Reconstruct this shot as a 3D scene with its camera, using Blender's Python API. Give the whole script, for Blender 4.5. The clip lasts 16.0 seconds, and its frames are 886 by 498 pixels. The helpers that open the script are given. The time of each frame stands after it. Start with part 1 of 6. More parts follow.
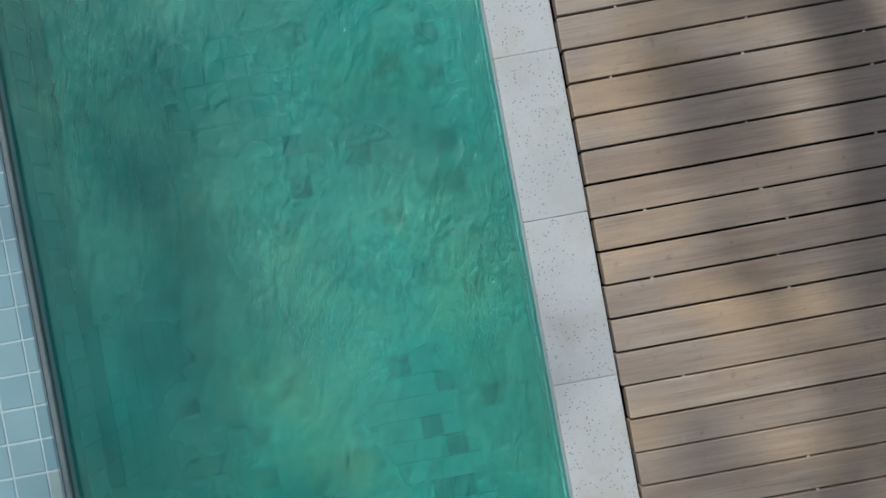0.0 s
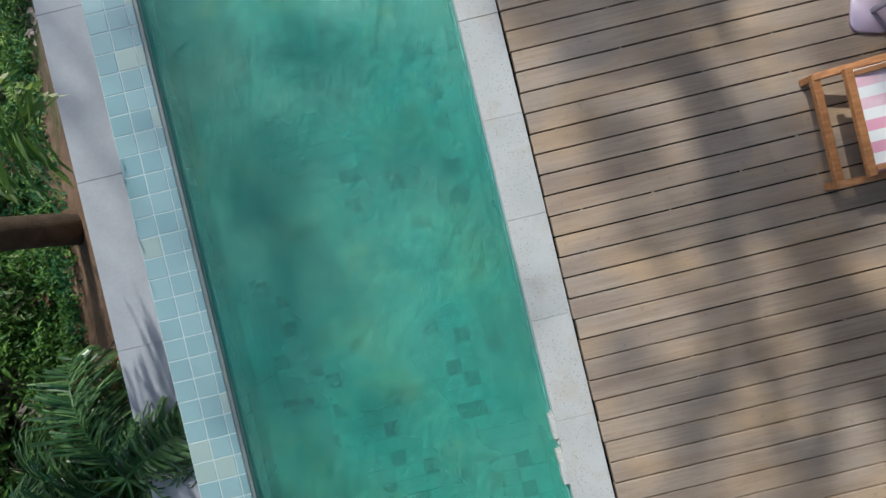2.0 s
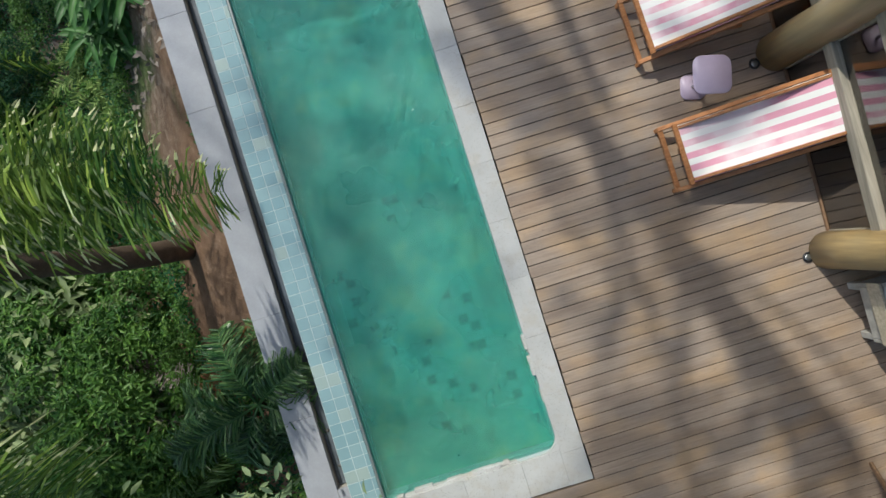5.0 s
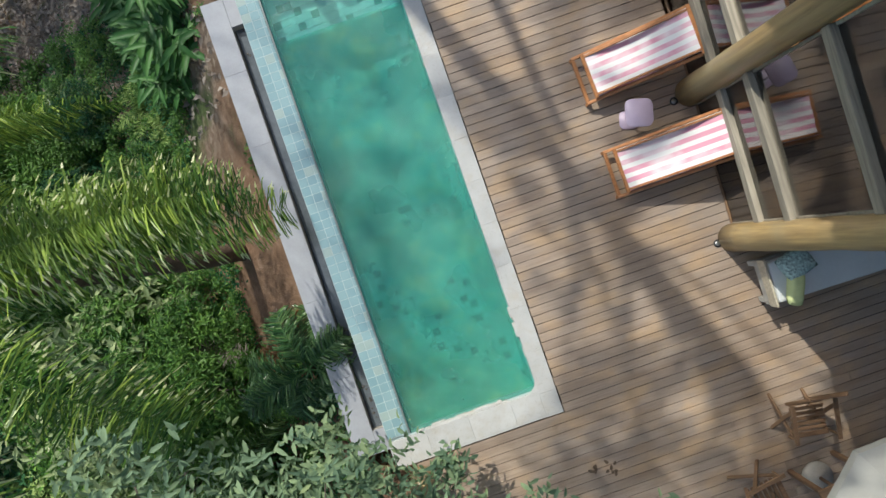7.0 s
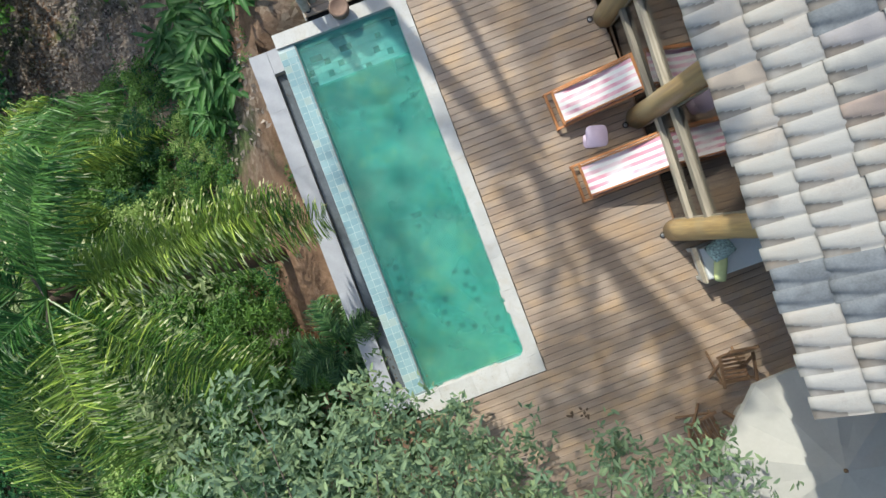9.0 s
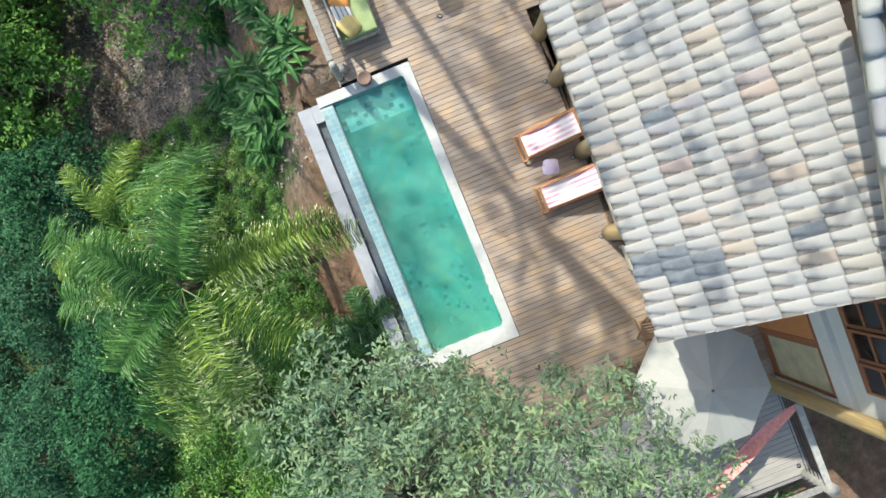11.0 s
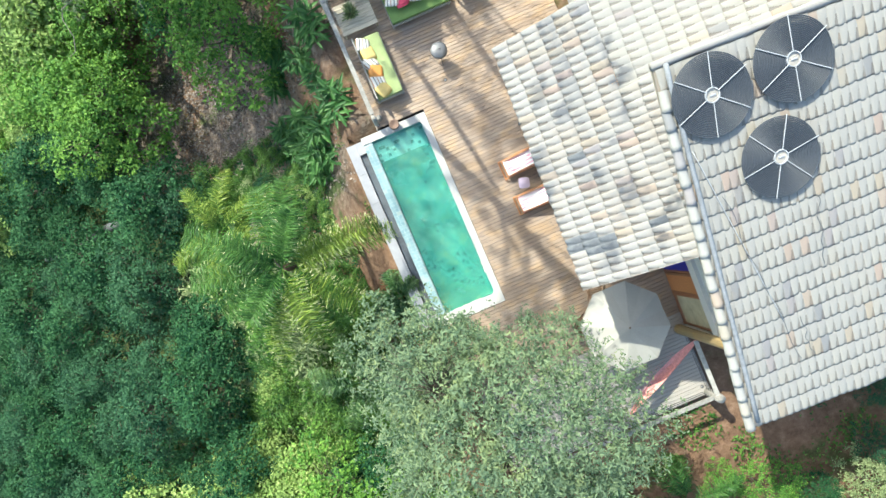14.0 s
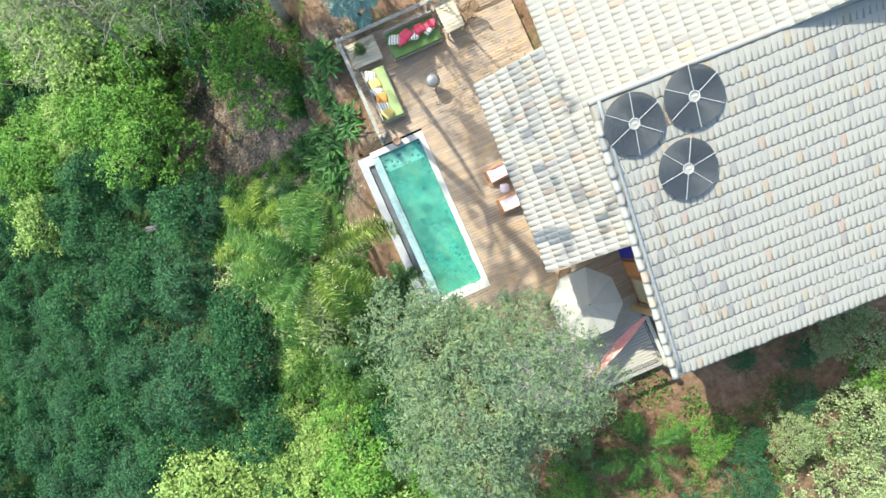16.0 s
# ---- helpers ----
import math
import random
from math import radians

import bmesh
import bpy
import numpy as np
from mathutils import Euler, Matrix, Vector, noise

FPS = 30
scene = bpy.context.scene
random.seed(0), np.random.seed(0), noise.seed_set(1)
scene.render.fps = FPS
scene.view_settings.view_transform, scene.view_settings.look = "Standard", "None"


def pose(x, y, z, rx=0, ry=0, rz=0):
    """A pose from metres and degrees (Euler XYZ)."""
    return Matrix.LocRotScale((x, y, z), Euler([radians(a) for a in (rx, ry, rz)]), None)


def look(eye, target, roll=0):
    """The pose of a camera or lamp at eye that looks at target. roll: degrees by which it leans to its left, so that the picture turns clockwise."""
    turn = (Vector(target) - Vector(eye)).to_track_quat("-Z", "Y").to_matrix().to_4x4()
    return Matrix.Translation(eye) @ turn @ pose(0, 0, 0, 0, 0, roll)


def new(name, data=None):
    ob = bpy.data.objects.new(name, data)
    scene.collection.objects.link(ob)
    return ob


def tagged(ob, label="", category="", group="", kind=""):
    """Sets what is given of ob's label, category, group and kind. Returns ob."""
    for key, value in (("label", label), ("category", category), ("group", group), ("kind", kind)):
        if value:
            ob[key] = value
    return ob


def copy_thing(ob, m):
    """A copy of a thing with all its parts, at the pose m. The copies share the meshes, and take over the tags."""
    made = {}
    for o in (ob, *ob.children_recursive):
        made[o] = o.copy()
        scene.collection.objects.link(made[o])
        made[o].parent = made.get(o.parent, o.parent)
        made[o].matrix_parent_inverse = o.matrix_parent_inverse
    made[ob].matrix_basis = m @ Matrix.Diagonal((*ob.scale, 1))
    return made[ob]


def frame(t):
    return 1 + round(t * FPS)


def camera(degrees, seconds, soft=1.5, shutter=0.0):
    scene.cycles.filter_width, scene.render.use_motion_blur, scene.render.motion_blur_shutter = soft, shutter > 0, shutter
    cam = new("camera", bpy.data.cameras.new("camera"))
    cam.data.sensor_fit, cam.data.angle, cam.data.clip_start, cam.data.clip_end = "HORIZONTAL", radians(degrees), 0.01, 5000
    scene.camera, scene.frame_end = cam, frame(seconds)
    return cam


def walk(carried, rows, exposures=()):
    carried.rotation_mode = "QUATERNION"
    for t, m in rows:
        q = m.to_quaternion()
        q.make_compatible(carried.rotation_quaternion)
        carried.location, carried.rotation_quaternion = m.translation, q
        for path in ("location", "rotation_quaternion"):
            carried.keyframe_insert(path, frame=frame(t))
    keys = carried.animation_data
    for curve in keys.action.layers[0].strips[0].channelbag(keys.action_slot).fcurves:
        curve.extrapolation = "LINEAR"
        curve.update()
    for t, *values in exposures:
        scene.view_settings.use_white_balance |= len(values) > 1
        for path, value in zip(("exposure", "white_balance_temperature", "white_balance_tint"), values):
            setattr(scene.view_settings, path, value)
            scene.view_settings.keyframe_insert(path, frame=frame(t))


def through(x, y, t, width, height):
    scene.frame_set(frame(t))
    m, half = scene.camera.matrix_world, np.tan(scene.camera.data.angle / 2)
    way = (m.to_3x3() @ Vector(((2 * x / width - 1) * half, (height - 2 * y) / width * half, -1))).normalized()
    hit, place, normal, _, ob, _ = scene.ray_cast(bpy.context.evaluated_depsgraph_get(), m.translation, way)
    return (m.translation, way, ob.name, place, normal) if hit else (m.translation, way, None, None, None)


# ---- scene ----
EXPOSURES = ((0.0, 0.06, 5850, 1), (2.5, 0.22, 6050, 2), (4.0, 0.2, 6150, 2), (6.5, 0.43, 6400, 3), (9.0, 0.75, 6400, 2), (12.0, 1.26, 6350, 0), (16.0, 1.5, 6700, -3))
cam = camera(73.7, 16.0)
# seconds, eye x, y, z, tilt about x, tilt about y, heading
PATH = [
    (0.0, -0.544, 2.700, 2.134, -0.28, -0.04, -10.36),
    (0.5, -0.553, 2.693, 2.440, -0.22, -0.03, -11.21),
    (1.0, -0.578, 2.688, 2.751, -0.16, -0.02, -12.05),
    (1.5, -0.615, 2.679, 3.086, -0.10, -0.01, -12.86),
    (2.0, -0.642, 2.666, 3.447, -0.05, -0.01, -13.58),
    (2.5, -0.671, 2.648, 3.804, -0.01, -0.00, -14.27),
    (3.0, -0.696, 2.640, 4.175, 0.03, -0.00, -14.95),
    (3.5, -0.724, 2.632, 4.569, 0.07, -0.01, -15.65),
    (4.0, -0.738, 2.625, 4.971, 0.10, -0.02, -16.36),
    (6.5, -0.810, 2.618, 7.429, 0.03, -0.10, -18.72),
    (7.0, -0.835, 2.609, 7.952, -0.02, -0.09, -19.18),
    (7.5, -0.864, 2.602, 8.498, -0.07, -0.08, -19.61),
    (8.0, -0.887, 2.583, 9.049, -0.13, -0.07, -20.03),
    (8.5, -0.897, 2.586, 9.578, -0.20, -0.06, -20.43),
    (9.0, -0.916, 2.632, 10.164, -0.27, -0.05, -20.84),
    (11.5, -0.894, 2.673, 15.158, -0.21, 0.01, -22.32),
    (12.0, -0.919, 2.722, 16.199, -0.15, 0.01, -22.54),
    (12.5, -1.015, 2.706, 17.209, -0.09, 0.01, -22.76),
    (13.0, -1.116, 2.641, 18.186, -0.02, 0.01, -22.98),
    (13.5, -1.223, 2.547, 19.197, 0.05, 0.02, -23.20),
    (14.0, -1.283, 2.427, 20.241, 0.11, 0.03, -23.40),
    (14.5, -1.307, 2.317, 21.330, 0.16, 0.05, -23.57),
    (15.0, -1.298, 2.220, 22.447, 0.19, 0.08, -23.74),
    (15.5, -1.248, 2.129, 23.499, 0.21, 0.12, -23.91),
    (16.0, -1.181, 2.071, 24.508, 0.22, 0.16, -24.08),
]
walk(cam, [(t, pose(x, y, z, rx, ry, rz)) for t, x, y, z, rx, ry, rz in PATH], EXPOSURES)

# ---- light ----
SUN_EL, SUN_AZ = 46.0, (-0.37, 0.93)
world = bpy.data.worlds.new("sky")
scene.world = world
world.use_nodes = True
wt = world.node_tree
sky = wt.nodes.new("ShaderNodeTexSky")
sky.sky_type, sky.sun_disc = "NISHITA", False
sky.sun_elevation, sky.sun_rotation = radians(SUN_EL), math.atan2(SUN_AZ[0], SUN_AZ[1])
sky.air_density, sky.dust_density = 1.0, 2.0
wt.nodes["Background"].inputs["Strength"].default_value = 0.14
wt.links.new(sky.outputs[0], wt.nodes["Background"].inputs["Color"])
sun = new("sun", bpy.data.lights.new("sun", "SUN"))
sun.data.energy, sun.data.angle, sun.data.color = 2.95, radians(0.6), (1.0, 0.94, 0.85)
ce = math.cos(radians(SUN_EL))
sun.matrix_world = look((SUN_AZ[0] * ce * 30, SUN_AZ[1] * ce * 30, 30 * math.sin(radians(SUN_EL))), (0, 0, 0))


# ---- materials ----
class Mat:
    """A small node builder: m.noise(scale) and so on give sockets, m.done() closes the material."""

    def __init__(self, name, rough=0.6, metal=0.0, spec=0.5):
        self.mat = bpy.data.materials.new(name)
        self.mat.use_nodes = True
        self.t = self.mat.node_tree
        self.p = self.t.nodes["Principled BSDF"]
        self.p.inputs["Roughness"].default_value = rough
        self.p.inputs["Metallic"].default_value = metal
        self.p.inputs["Specular IOR Level"].default_value = spec
        self.pos = self.n("ShaderNodeNewGeometry").outputs["Position"]

    def n(self, kind):
        return self.t.nodes.new(kind)

    def put(self, value, socket):
        if isinstance(value, (int, float)):
            socket.default_value = value
        elif isinstance(value, tuple):
            socket.default_value = (*value, 1.0) if len(value) == 3 and len(socket.default_value) == 4 else value
        else:
            self.t.links.new(value, socket)

    def island(self):
        return self.n("ShaderNodeNewGeometry").outputs["Random Per Island"]

    def rand(self):
        return self.n("ShaderNodeObjectInfo").outputs["Random"]

    def local(self):
        return self.n("ShaderNodeTexCoord").outputs["Object"]

    def stretch(self, by, coords=None, shift=None):
        v = self.n("ShaderNodeMapping")
        self.put(coords if coords is not None else self.pos, v.inputs["Vector"])
        v.inputs["Scale"].default_value = by
        if shift is not None:
            self.put(self.math("MULTIPLY", shift, 37.0), v.inputs["Location"])
        return v.outputs[0]

    def noise(self, scale, detail=4.0, rough=0.55, coords=None):
        v = self.n("ShaderNodeTexNoise")
        self.put(coords if coords is not None else self.pos, v.inputs["Vector"])
        v.inputs["Scale"].default_value, v.inputs["Detail"].default_value, v.inputs["Roughness"].default_value = scale, detail, rough
        return v.outputs["Fac"]

    def cells(self, scale, coords=None, out="Distance"):
        v = self.n("ShaderNodeTexVoronoi")
        self.put(coords if coords is not None else self.pos, v.inputs["Vector"])
        v.inputs["Scale"].default_value = scale
        return v.outputs[out]

    def math(self, op, a, b=0.0):
        v = self.n("ShaderNodeMath")
        v.operation = op
        self.put(a, v.inputs[0]), self.put(b, v.inputs[1])
        return v.outputs[0]

    def ramp(self, fac, *stops):
        v = self.n("ShaderNodeValToRGB")
        self.put(fac, v.inputs[0])
        e = v.color_ramp.elements
        for i, (at, c) in enumerate(stops):
            k = e[i] if i < 2 else e.new(at)
            k.position = at
            k.color = (*c, 1.0) if isinstance(c, tuple) else (c, c, c, 1.0)
        return v.outputs[0]

    def mix(self, fac, a, b, how="MIX"):
        v = self.n("ShaderNodeMix")
        v.data_type, v.blend_type = "RGBA", how
        self.put(fac, v.inputs[0]), self.put(a, v.inputs[6]), self.put(b, v.inputs[7])
        return v.outputs[2]

    def axis(self, which, coords=None):
        v = self.n("ShaderNodeSeparateXYZ")
        self.put(coords if coords is not None else self.pos, v.inputs[0])
        return v.outputs["XYZ".index(which)]

    def bump(self, height, strength=0.3, far=0.01):
        v = self.n("ShaderNodeBump")
        v.inputs["Strength"].default_value, v.inputs["Distance"].default_value = strength, far
        self.put(height, v.inputs["Height"])
        self.put(v.outputs[0], self.p.inputs["Normal"])
        return v.outputs[0]

    def done(self, colour=None, rough=None):
        if colour is not None:
            self.put(colour, self.p.inputs["Base Color"])
        if rough is not None:
            self.put(rough, self.p.inputs["Roughness"])
        return self.mat


def wood(name, dark, light, along=(1.2, 30, 30), rough=0.6, grey=None, per=True):
    m = Mat(name, rough)
    r = m.rand() if per else 0.3
    g = m.noise(1.6, 5.0, 0.6, m.stretch(along, None, r if per else None))
    c = m.ramp(g, (0.28, dark), (0.72, light))
    v = m.math("ADD", m.math("MULTIPLY", r, 0.42), 0.78)
    c = m.mix(1.0, c, m.mix(1.0, (1, 1, 1), v, "MULTIPLY"), "MULTIPLY")
    if grey:
        c = m.mix(m.ramp(m.noise(0.9, 3.0), (0.35, 0.0), (0.7, 0.75)), c, grey)
    m.bump(g, 0.25, 0.004)
    return m.done(c, m.ramp(g, (0.2, rough - 0.12), (0.8, rough + 0.15)))


def plain(name, colour, rough=0.6, vary=0.12, scale=9.0, bump=0.15, metal=0.0, far=0.004):
    m = Mat(name, rough, metal)
    a, b = m.noise(scale, 5.0), m.noise(scale * 9, 3.0)
    lo = tuple(k * (1 - vary) for k in colour)
    hi = tuple(min(1.0, k * (1 + vary)) for k in colour)
    c = m.mix(0.35, m.ramp(a, (0.3, lo), (0.7, hi)), m.ramp(b, (0.3, lo), (0.7, hi)))
    m.bump(b, bump, far)
    return m.done(c)


def leafy(name, dark, mid, light, rough=0.55, through=0.28, patch=0.5, gloss=0.22, share=0.45, warm=None):
    m = Mat(name, rough, 0.0, gloss)
    r = m.island()
    c = m.ramp(r, (0.0, dark), (1 - share, mid), (1.0, light))
    c = m.mix(m.ramp(m.noise(patch, 3.0), (0.38, 0.0), (0.62, 0.8)), c, m.mix(0.5, c, light))
    if warm:
        c = m.mix(m.ramp(m.noise(1.2, 3.0), (0.54, 0.0), (0.68, 0.65)), c, warm)
    m.put(c, m.p.inputs["Base Color"])
    tr = m.n("ShaderNodeBsdfTranslucent")
    m.put(c, tr.inputs["Color"])
    mx = m.n("ShaderNodeMixShader")
    mx.inputs[0].default_value = through
    m.t.links.new(m.p.outputs[0], mx.inputs[1])
    m.t.links.new(tr.outputs[0], mx.inputs[2])
    m.t.links.new(mx.outputs[0], m.t.nodes["Material Output"].inputs["Surface"])
    return m.mat


def m_deck(name="deck_wood", grey=0.0):
    m = Mat(name, 0.6)
    r = m.rand()
    g = m.noise(2.2, 6.0, 0.62, m.stretch((1.0, 34, 34), None, r))
    c = m.ramp(g, (0.25, (0.255, 0.184, 0.138)), (0.75, (0.46, 0.355, 0.272)))
    c = m.mix(m.ramp(m.noise(0.8, 4.0), (0.4, 0.0), (0.66, 0.55)), c, (0.32, 0.27, 0.24))
    c = m.mix(m.ramp(m.noise(1.9, 3.0, 0.5, m.stretch((0.8, 1.3, 1.0))), (0.48, 0.0), (0.68, 0.7)), c, (0.5, 0.335, 0.195))
    c = m.mix(1.0, c, m.ramp(r, (0.0, 0.87), (1.0, 1.09)), "MULTIPLY")
    c = m.mix(m.ramp(m.noise(1.0, 3.0, 0.6, m.stretch((0.8, 5.0, 5.0), None, r)), (0.45, 0.0), (0.7, 0.5)), c, (0.19, 0.125, 0.09))
    fine = m.noise(5.0, 5.0, 0.7, m.stretch((1.6, 60, 60), None, r))
    c = m.mix(m.ramp(fine, (0.5, 0.0), (0.72, 0.45)), c, (0.12, 0.085, 0.06))
    c = m.mix(m.ramp(m.noise(26, 3.0), (0.62, 0.0), (0.75, 0.35)), c, (0.12, 0.08, 0.06))
    c = m.mix(m.ramp(m.noise(46, 2.0), (0.7, 0.0), (0.76, 0.5)), c, (0.42, 0.35, 0.27))
    # grey paints the sky-lit shade of the terrace into the board colour
    if grey:
        c = m.mix(grey, c, m.ramp(g, (0.25, (0.3, 0.29, 0.275)), (0.75, (0.5, 0.485, 0.46))))
    m.bump(m.math("ADD", g, fine), 0.3, 0.003)
    return m.done(c, m.ramp(g, (0.2, 0.48), (0.8, 0.72)))


def m_coping():
    m = Mat("white_stone", 0.75)
    pit = m.ramp(m.cells(70), (0.13, 0.0), (0.22, 1.0))
    big = m.noise(1.5, 5.0)
    c = m.ramp(big, (0.3, (0.42, 0.415, 0.41)), (0.7, (0.54, 0.535, 0.53)))
    c = m.mix(m.ramp(m.noise(4.0, 6.0, 0.7), (0.48, 0.0), (0.7, 0.6)), c, (0.42, 0.37, 0.31))
    c = m.mix(m.ramp(m.noise(70.0, 3.0, 0.6), (0.55, 0.0), (0.72, 0.35)), c, (0.4, 0.38, 0.35))
    c = m.mix(1.0, c, m.ramp(m.rand(), (0.0, 0.95), (1.0, 1.03)), "MULTIPLY")
    few = m.math("MAXIMUM", pit, m.ramp(m.noise(7.0, 2.0), (0.38, 1.0), (0.46, 0.0)))
    c = m.mix(few, (0.2, 0.18, 0.16), c)
    m.bump(few, 0.5, 0.004)
    return m.done(c)


def m_tile(name, a, b, odd, share, rough=0.25, island=True):
    m = Mat(name, rough)
    r = m.island() if island else m.rand()
    c = m.ramp(r, (0.0, a), (1.0, b))
    c = m.mix(m.math("GREATER_THAN", m.math("FRACT", m.math("MULTIPLY", r, 7.31)), 1 - share), c, odd)
    c = m.mix(m.ramp(m.noise(3.0, 5.0), (0.4, 0.0), (0.75, 0.3)), c, tuple(k * 0.7 for k in b))
    m.bump(m.noise(5.0), 0.08, 0.01)
    return m.done(c)


def m_water(name="pool_water", murky=0.2):
    """Green, slightly cloudy water: tinted see-through, some scattered green, a rippled gloss on top."""
    m = Mat(name, 0.05)
    near = m.stretch((1.0, 1.0, 1.0))
    v = m.n("ShaderNodeTexNoise")
    v.inputs["Scale"].default_value, v.inputs["Detail"].default_value, v.inputs["Distortion"].default_value = 10.0, 3.0, 0.9
    m.put(m.stretch((2.0, 0.9, 1.0)), v.inputs["Vector"])
    sharp = m.math("ABSOLUTE", m.math("SUBTRACT", m.noise(42.0, 2.0, 0.5, m.stretch((1.8, 0.7, 1.0))), 0.5))
    calm = m.ramp(m.noise(0.7, 2.0), (0.38, 0.3), (0.6, 1.0))
    h = m.math("MULTIPLY", m.math("SUBTRACT", v.outputs["Fac"], m.math("MULTIPLY", sharp, 0.45)), calm)
    nrm = m.n("ShaderNodeBump")
    nrm.inputs["Strength"].default_value, nrm.inputs["Distance"].default_value = 1.0, 0.045
    m.put(h, nrm.inputs["Height"])
    clear = m.n("ShaderNodeBsdfTransparent")
    clear.inputs[0].default_value = (0.6, 0.95, 0.9, 1)
    murk = m.n("ShaderNodeBsdfDiffuse")
    m.put(m.ramp(m.noise(0.9, 4.0, 0.6, near), (0.3, (0.11, 0.52, 0.48)), (0.7, (0.4, 0.76, 0.57))), murk.inputs["Color"])
    m.put(nrm.outputs[0], murk.inputs["Normal"])
    gl = m.n("ShaderNodeBsdfGlossy")
    gl.inputs["Roughness"].default_value = 0.06
    m.put(nrm.outputs[0], gl.inputs["Normal"])
    fr = m.n("ShaderNodeFresnel")
    fr.inputs["IOR"].default_value = 1.33
    m.put(nrm.outputs[0], fr.inputs["Normal"])
    a, b = m.n("ShaderNodeMixShader"), m.n("ShaderNodeMixShader")
    a.inputs[0].default_value = murky
    m.t.links.new(clear.outputs[0], a.inputs[1]), m.t.links.new(murk.outputs[0], a.inputs[2])
    m.t.links.new(fr.outputs[0], b.inputs[0])
    m.t.links.new(a.outputs[0], b.inputs[1]), m.t.links.new(gl.outputs[0], b.inputs[2])
    m.t.links.new(b.outputs[0], m.t.nodes["Material Output"].inputs["Surface"])
    return m.mat


def m_silt():
    """A thin cloud of green silt hanging in the water: partly see-through, softly mottled."""
    m = Mat("hanging_silt", 0.9)
    clear, murk, a = m.n("ShaderNodeBsdfTransparent"), m.n("ShaderNodeBsdfDiffuse"), m.n("ShaderNodeMixShader")
    clear.inputs[0].default_value = (0.58, 0.95, 0.88, 1)
    spots = m.noise(1.5, 4.0, 0.6)
    clean = m.ramp(spots, (0.32, (0.1, 0.46, 0.44)), (0.52, (0.24, 0.65, 0.55)), (0.66, (0.54, 0.78, 0.49)))
    algae = m.ramp(spots, (0.32, (0.05, 0.46, 0.37)), (0.52, (0.21, 0.67, 0.47)), (0.66, (0.55, 0.8, 0.43)))
    south = m.math("ADD", m.math("MULTIPLY", m.axis("Y"), -0.22), m.math("MULTIPLY", m.noise(0.6, 2.0), 1.6))
    m.put(m.mix(m.ramp(south, (0.0, 0.0), (0.75, 1.0)), clean, algae), murk.inputs["Color"])
    m.put(m.ramp(m.noise(0.9, 3.0), (0.3, 0.32), (0.7, 0.52)), a.inputs[0])
    m.t.links.new(clear.outputs[0], a.inputs[1]), m.t.links.new(murk.outputs[0], a.inputs[2])
    m.t.links.new(a.outputs[0], m.t.nodes["Material Output"].inputs["Surface"])
    return m.mat


def m_glass(name, tint=(0.85, 0.92, 0.9), ior=1.45):
    m = Mat(name)
    clear, gl, fr, b = m.n("ShaderNodeBsdfTransparent"), m.n("ShaderNodeBsdfGlossy"), m.n("ShaderNodeFresnel"), m.n("ShaderNodeMixShader")
    clear.inputs[0].default_value = (*tint, 1)
    gl.inputs["Roughness"].default_value = 0.01
    fr.inputs["IOR"].default_value = ior
    m.t.links.new(fr.outputs[0], b.inputs[0]), m.t.links.new(clear.outputs[0], b.inputs[1]), m.t.links.new(gl.outputs[0], b.inputs[2])
    m.t.links.new(b.outputs[0], m.t.nodes["Material Output"].inputs["Surface"])
    return m.mat


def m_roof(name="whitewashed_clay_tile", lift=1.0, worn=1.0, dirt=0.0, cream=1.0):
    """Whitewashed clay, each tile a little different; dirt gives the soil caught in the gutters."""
    m = Mat(name, 0.8)
    r = m.math("FRACT", m.math("ADD", m.island(), m.rand()))
    tone = lambda r, g, b: (r * lift, g * lift, b * lift * cream)
    c = m.ramp(r, (0.0, tone(0.275, 0.268, 0.262)), (0.5, tone(0.295, 0.286, 0.276)), (0.94 - 0.1 * worn, tone(0.3, 0.288, 0.27)), (0.96 - 0.06 * worn, tone(0.3, 0.262, 0.215)), (0.97 - 0.02 * worn, tone(0.31, 0.24, 0.21)), (0.975, tone(0.245, 0.23, 0.24)), (0.99, tone(0.2, 0.2, 0.21)))
    c = m.mix(m.ramp(m.noise(1.3, 6.0, 0.7), (0.5, 0.0), (0.68, 0.5 * worn)), c, tone(0.31, 0.25, 0.2))
    c = m.mix(m.ramp(m.noise(1.7, 6.0, 0.75), (0.55, 0.0), (0.7, 0.4 * worn)), c, tone(0.24, 0.228, 0.235))
    c = m.mix(m.ramp(m.noise(3.4, 7.0, 0.8), (0.56, 0.0), (0.7, 0.45 * worn)), c, tone(0.23, 0.2, 0.175))
    c = m.mix(m.ramp(m.noise(30, 4.0), (0.62, 0.0), (0.76, 0.3)), c, tone(0.22, 0.2, 0.175))
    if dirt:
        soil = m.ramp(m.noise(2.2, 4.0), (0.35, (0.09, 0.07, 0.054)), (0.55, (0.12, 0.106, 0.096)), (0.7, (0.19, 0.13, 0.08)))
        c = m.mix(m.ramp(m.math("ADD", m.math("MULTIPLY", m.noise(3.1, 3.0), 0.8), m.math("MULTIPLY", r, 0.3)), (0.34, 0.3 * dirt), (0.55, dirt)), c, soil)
    m.bump(m.math("ADD", m.noise(60, 4.0), m.noise(9, 3.0)), 0.4, 0.006)
    return m.done(c)


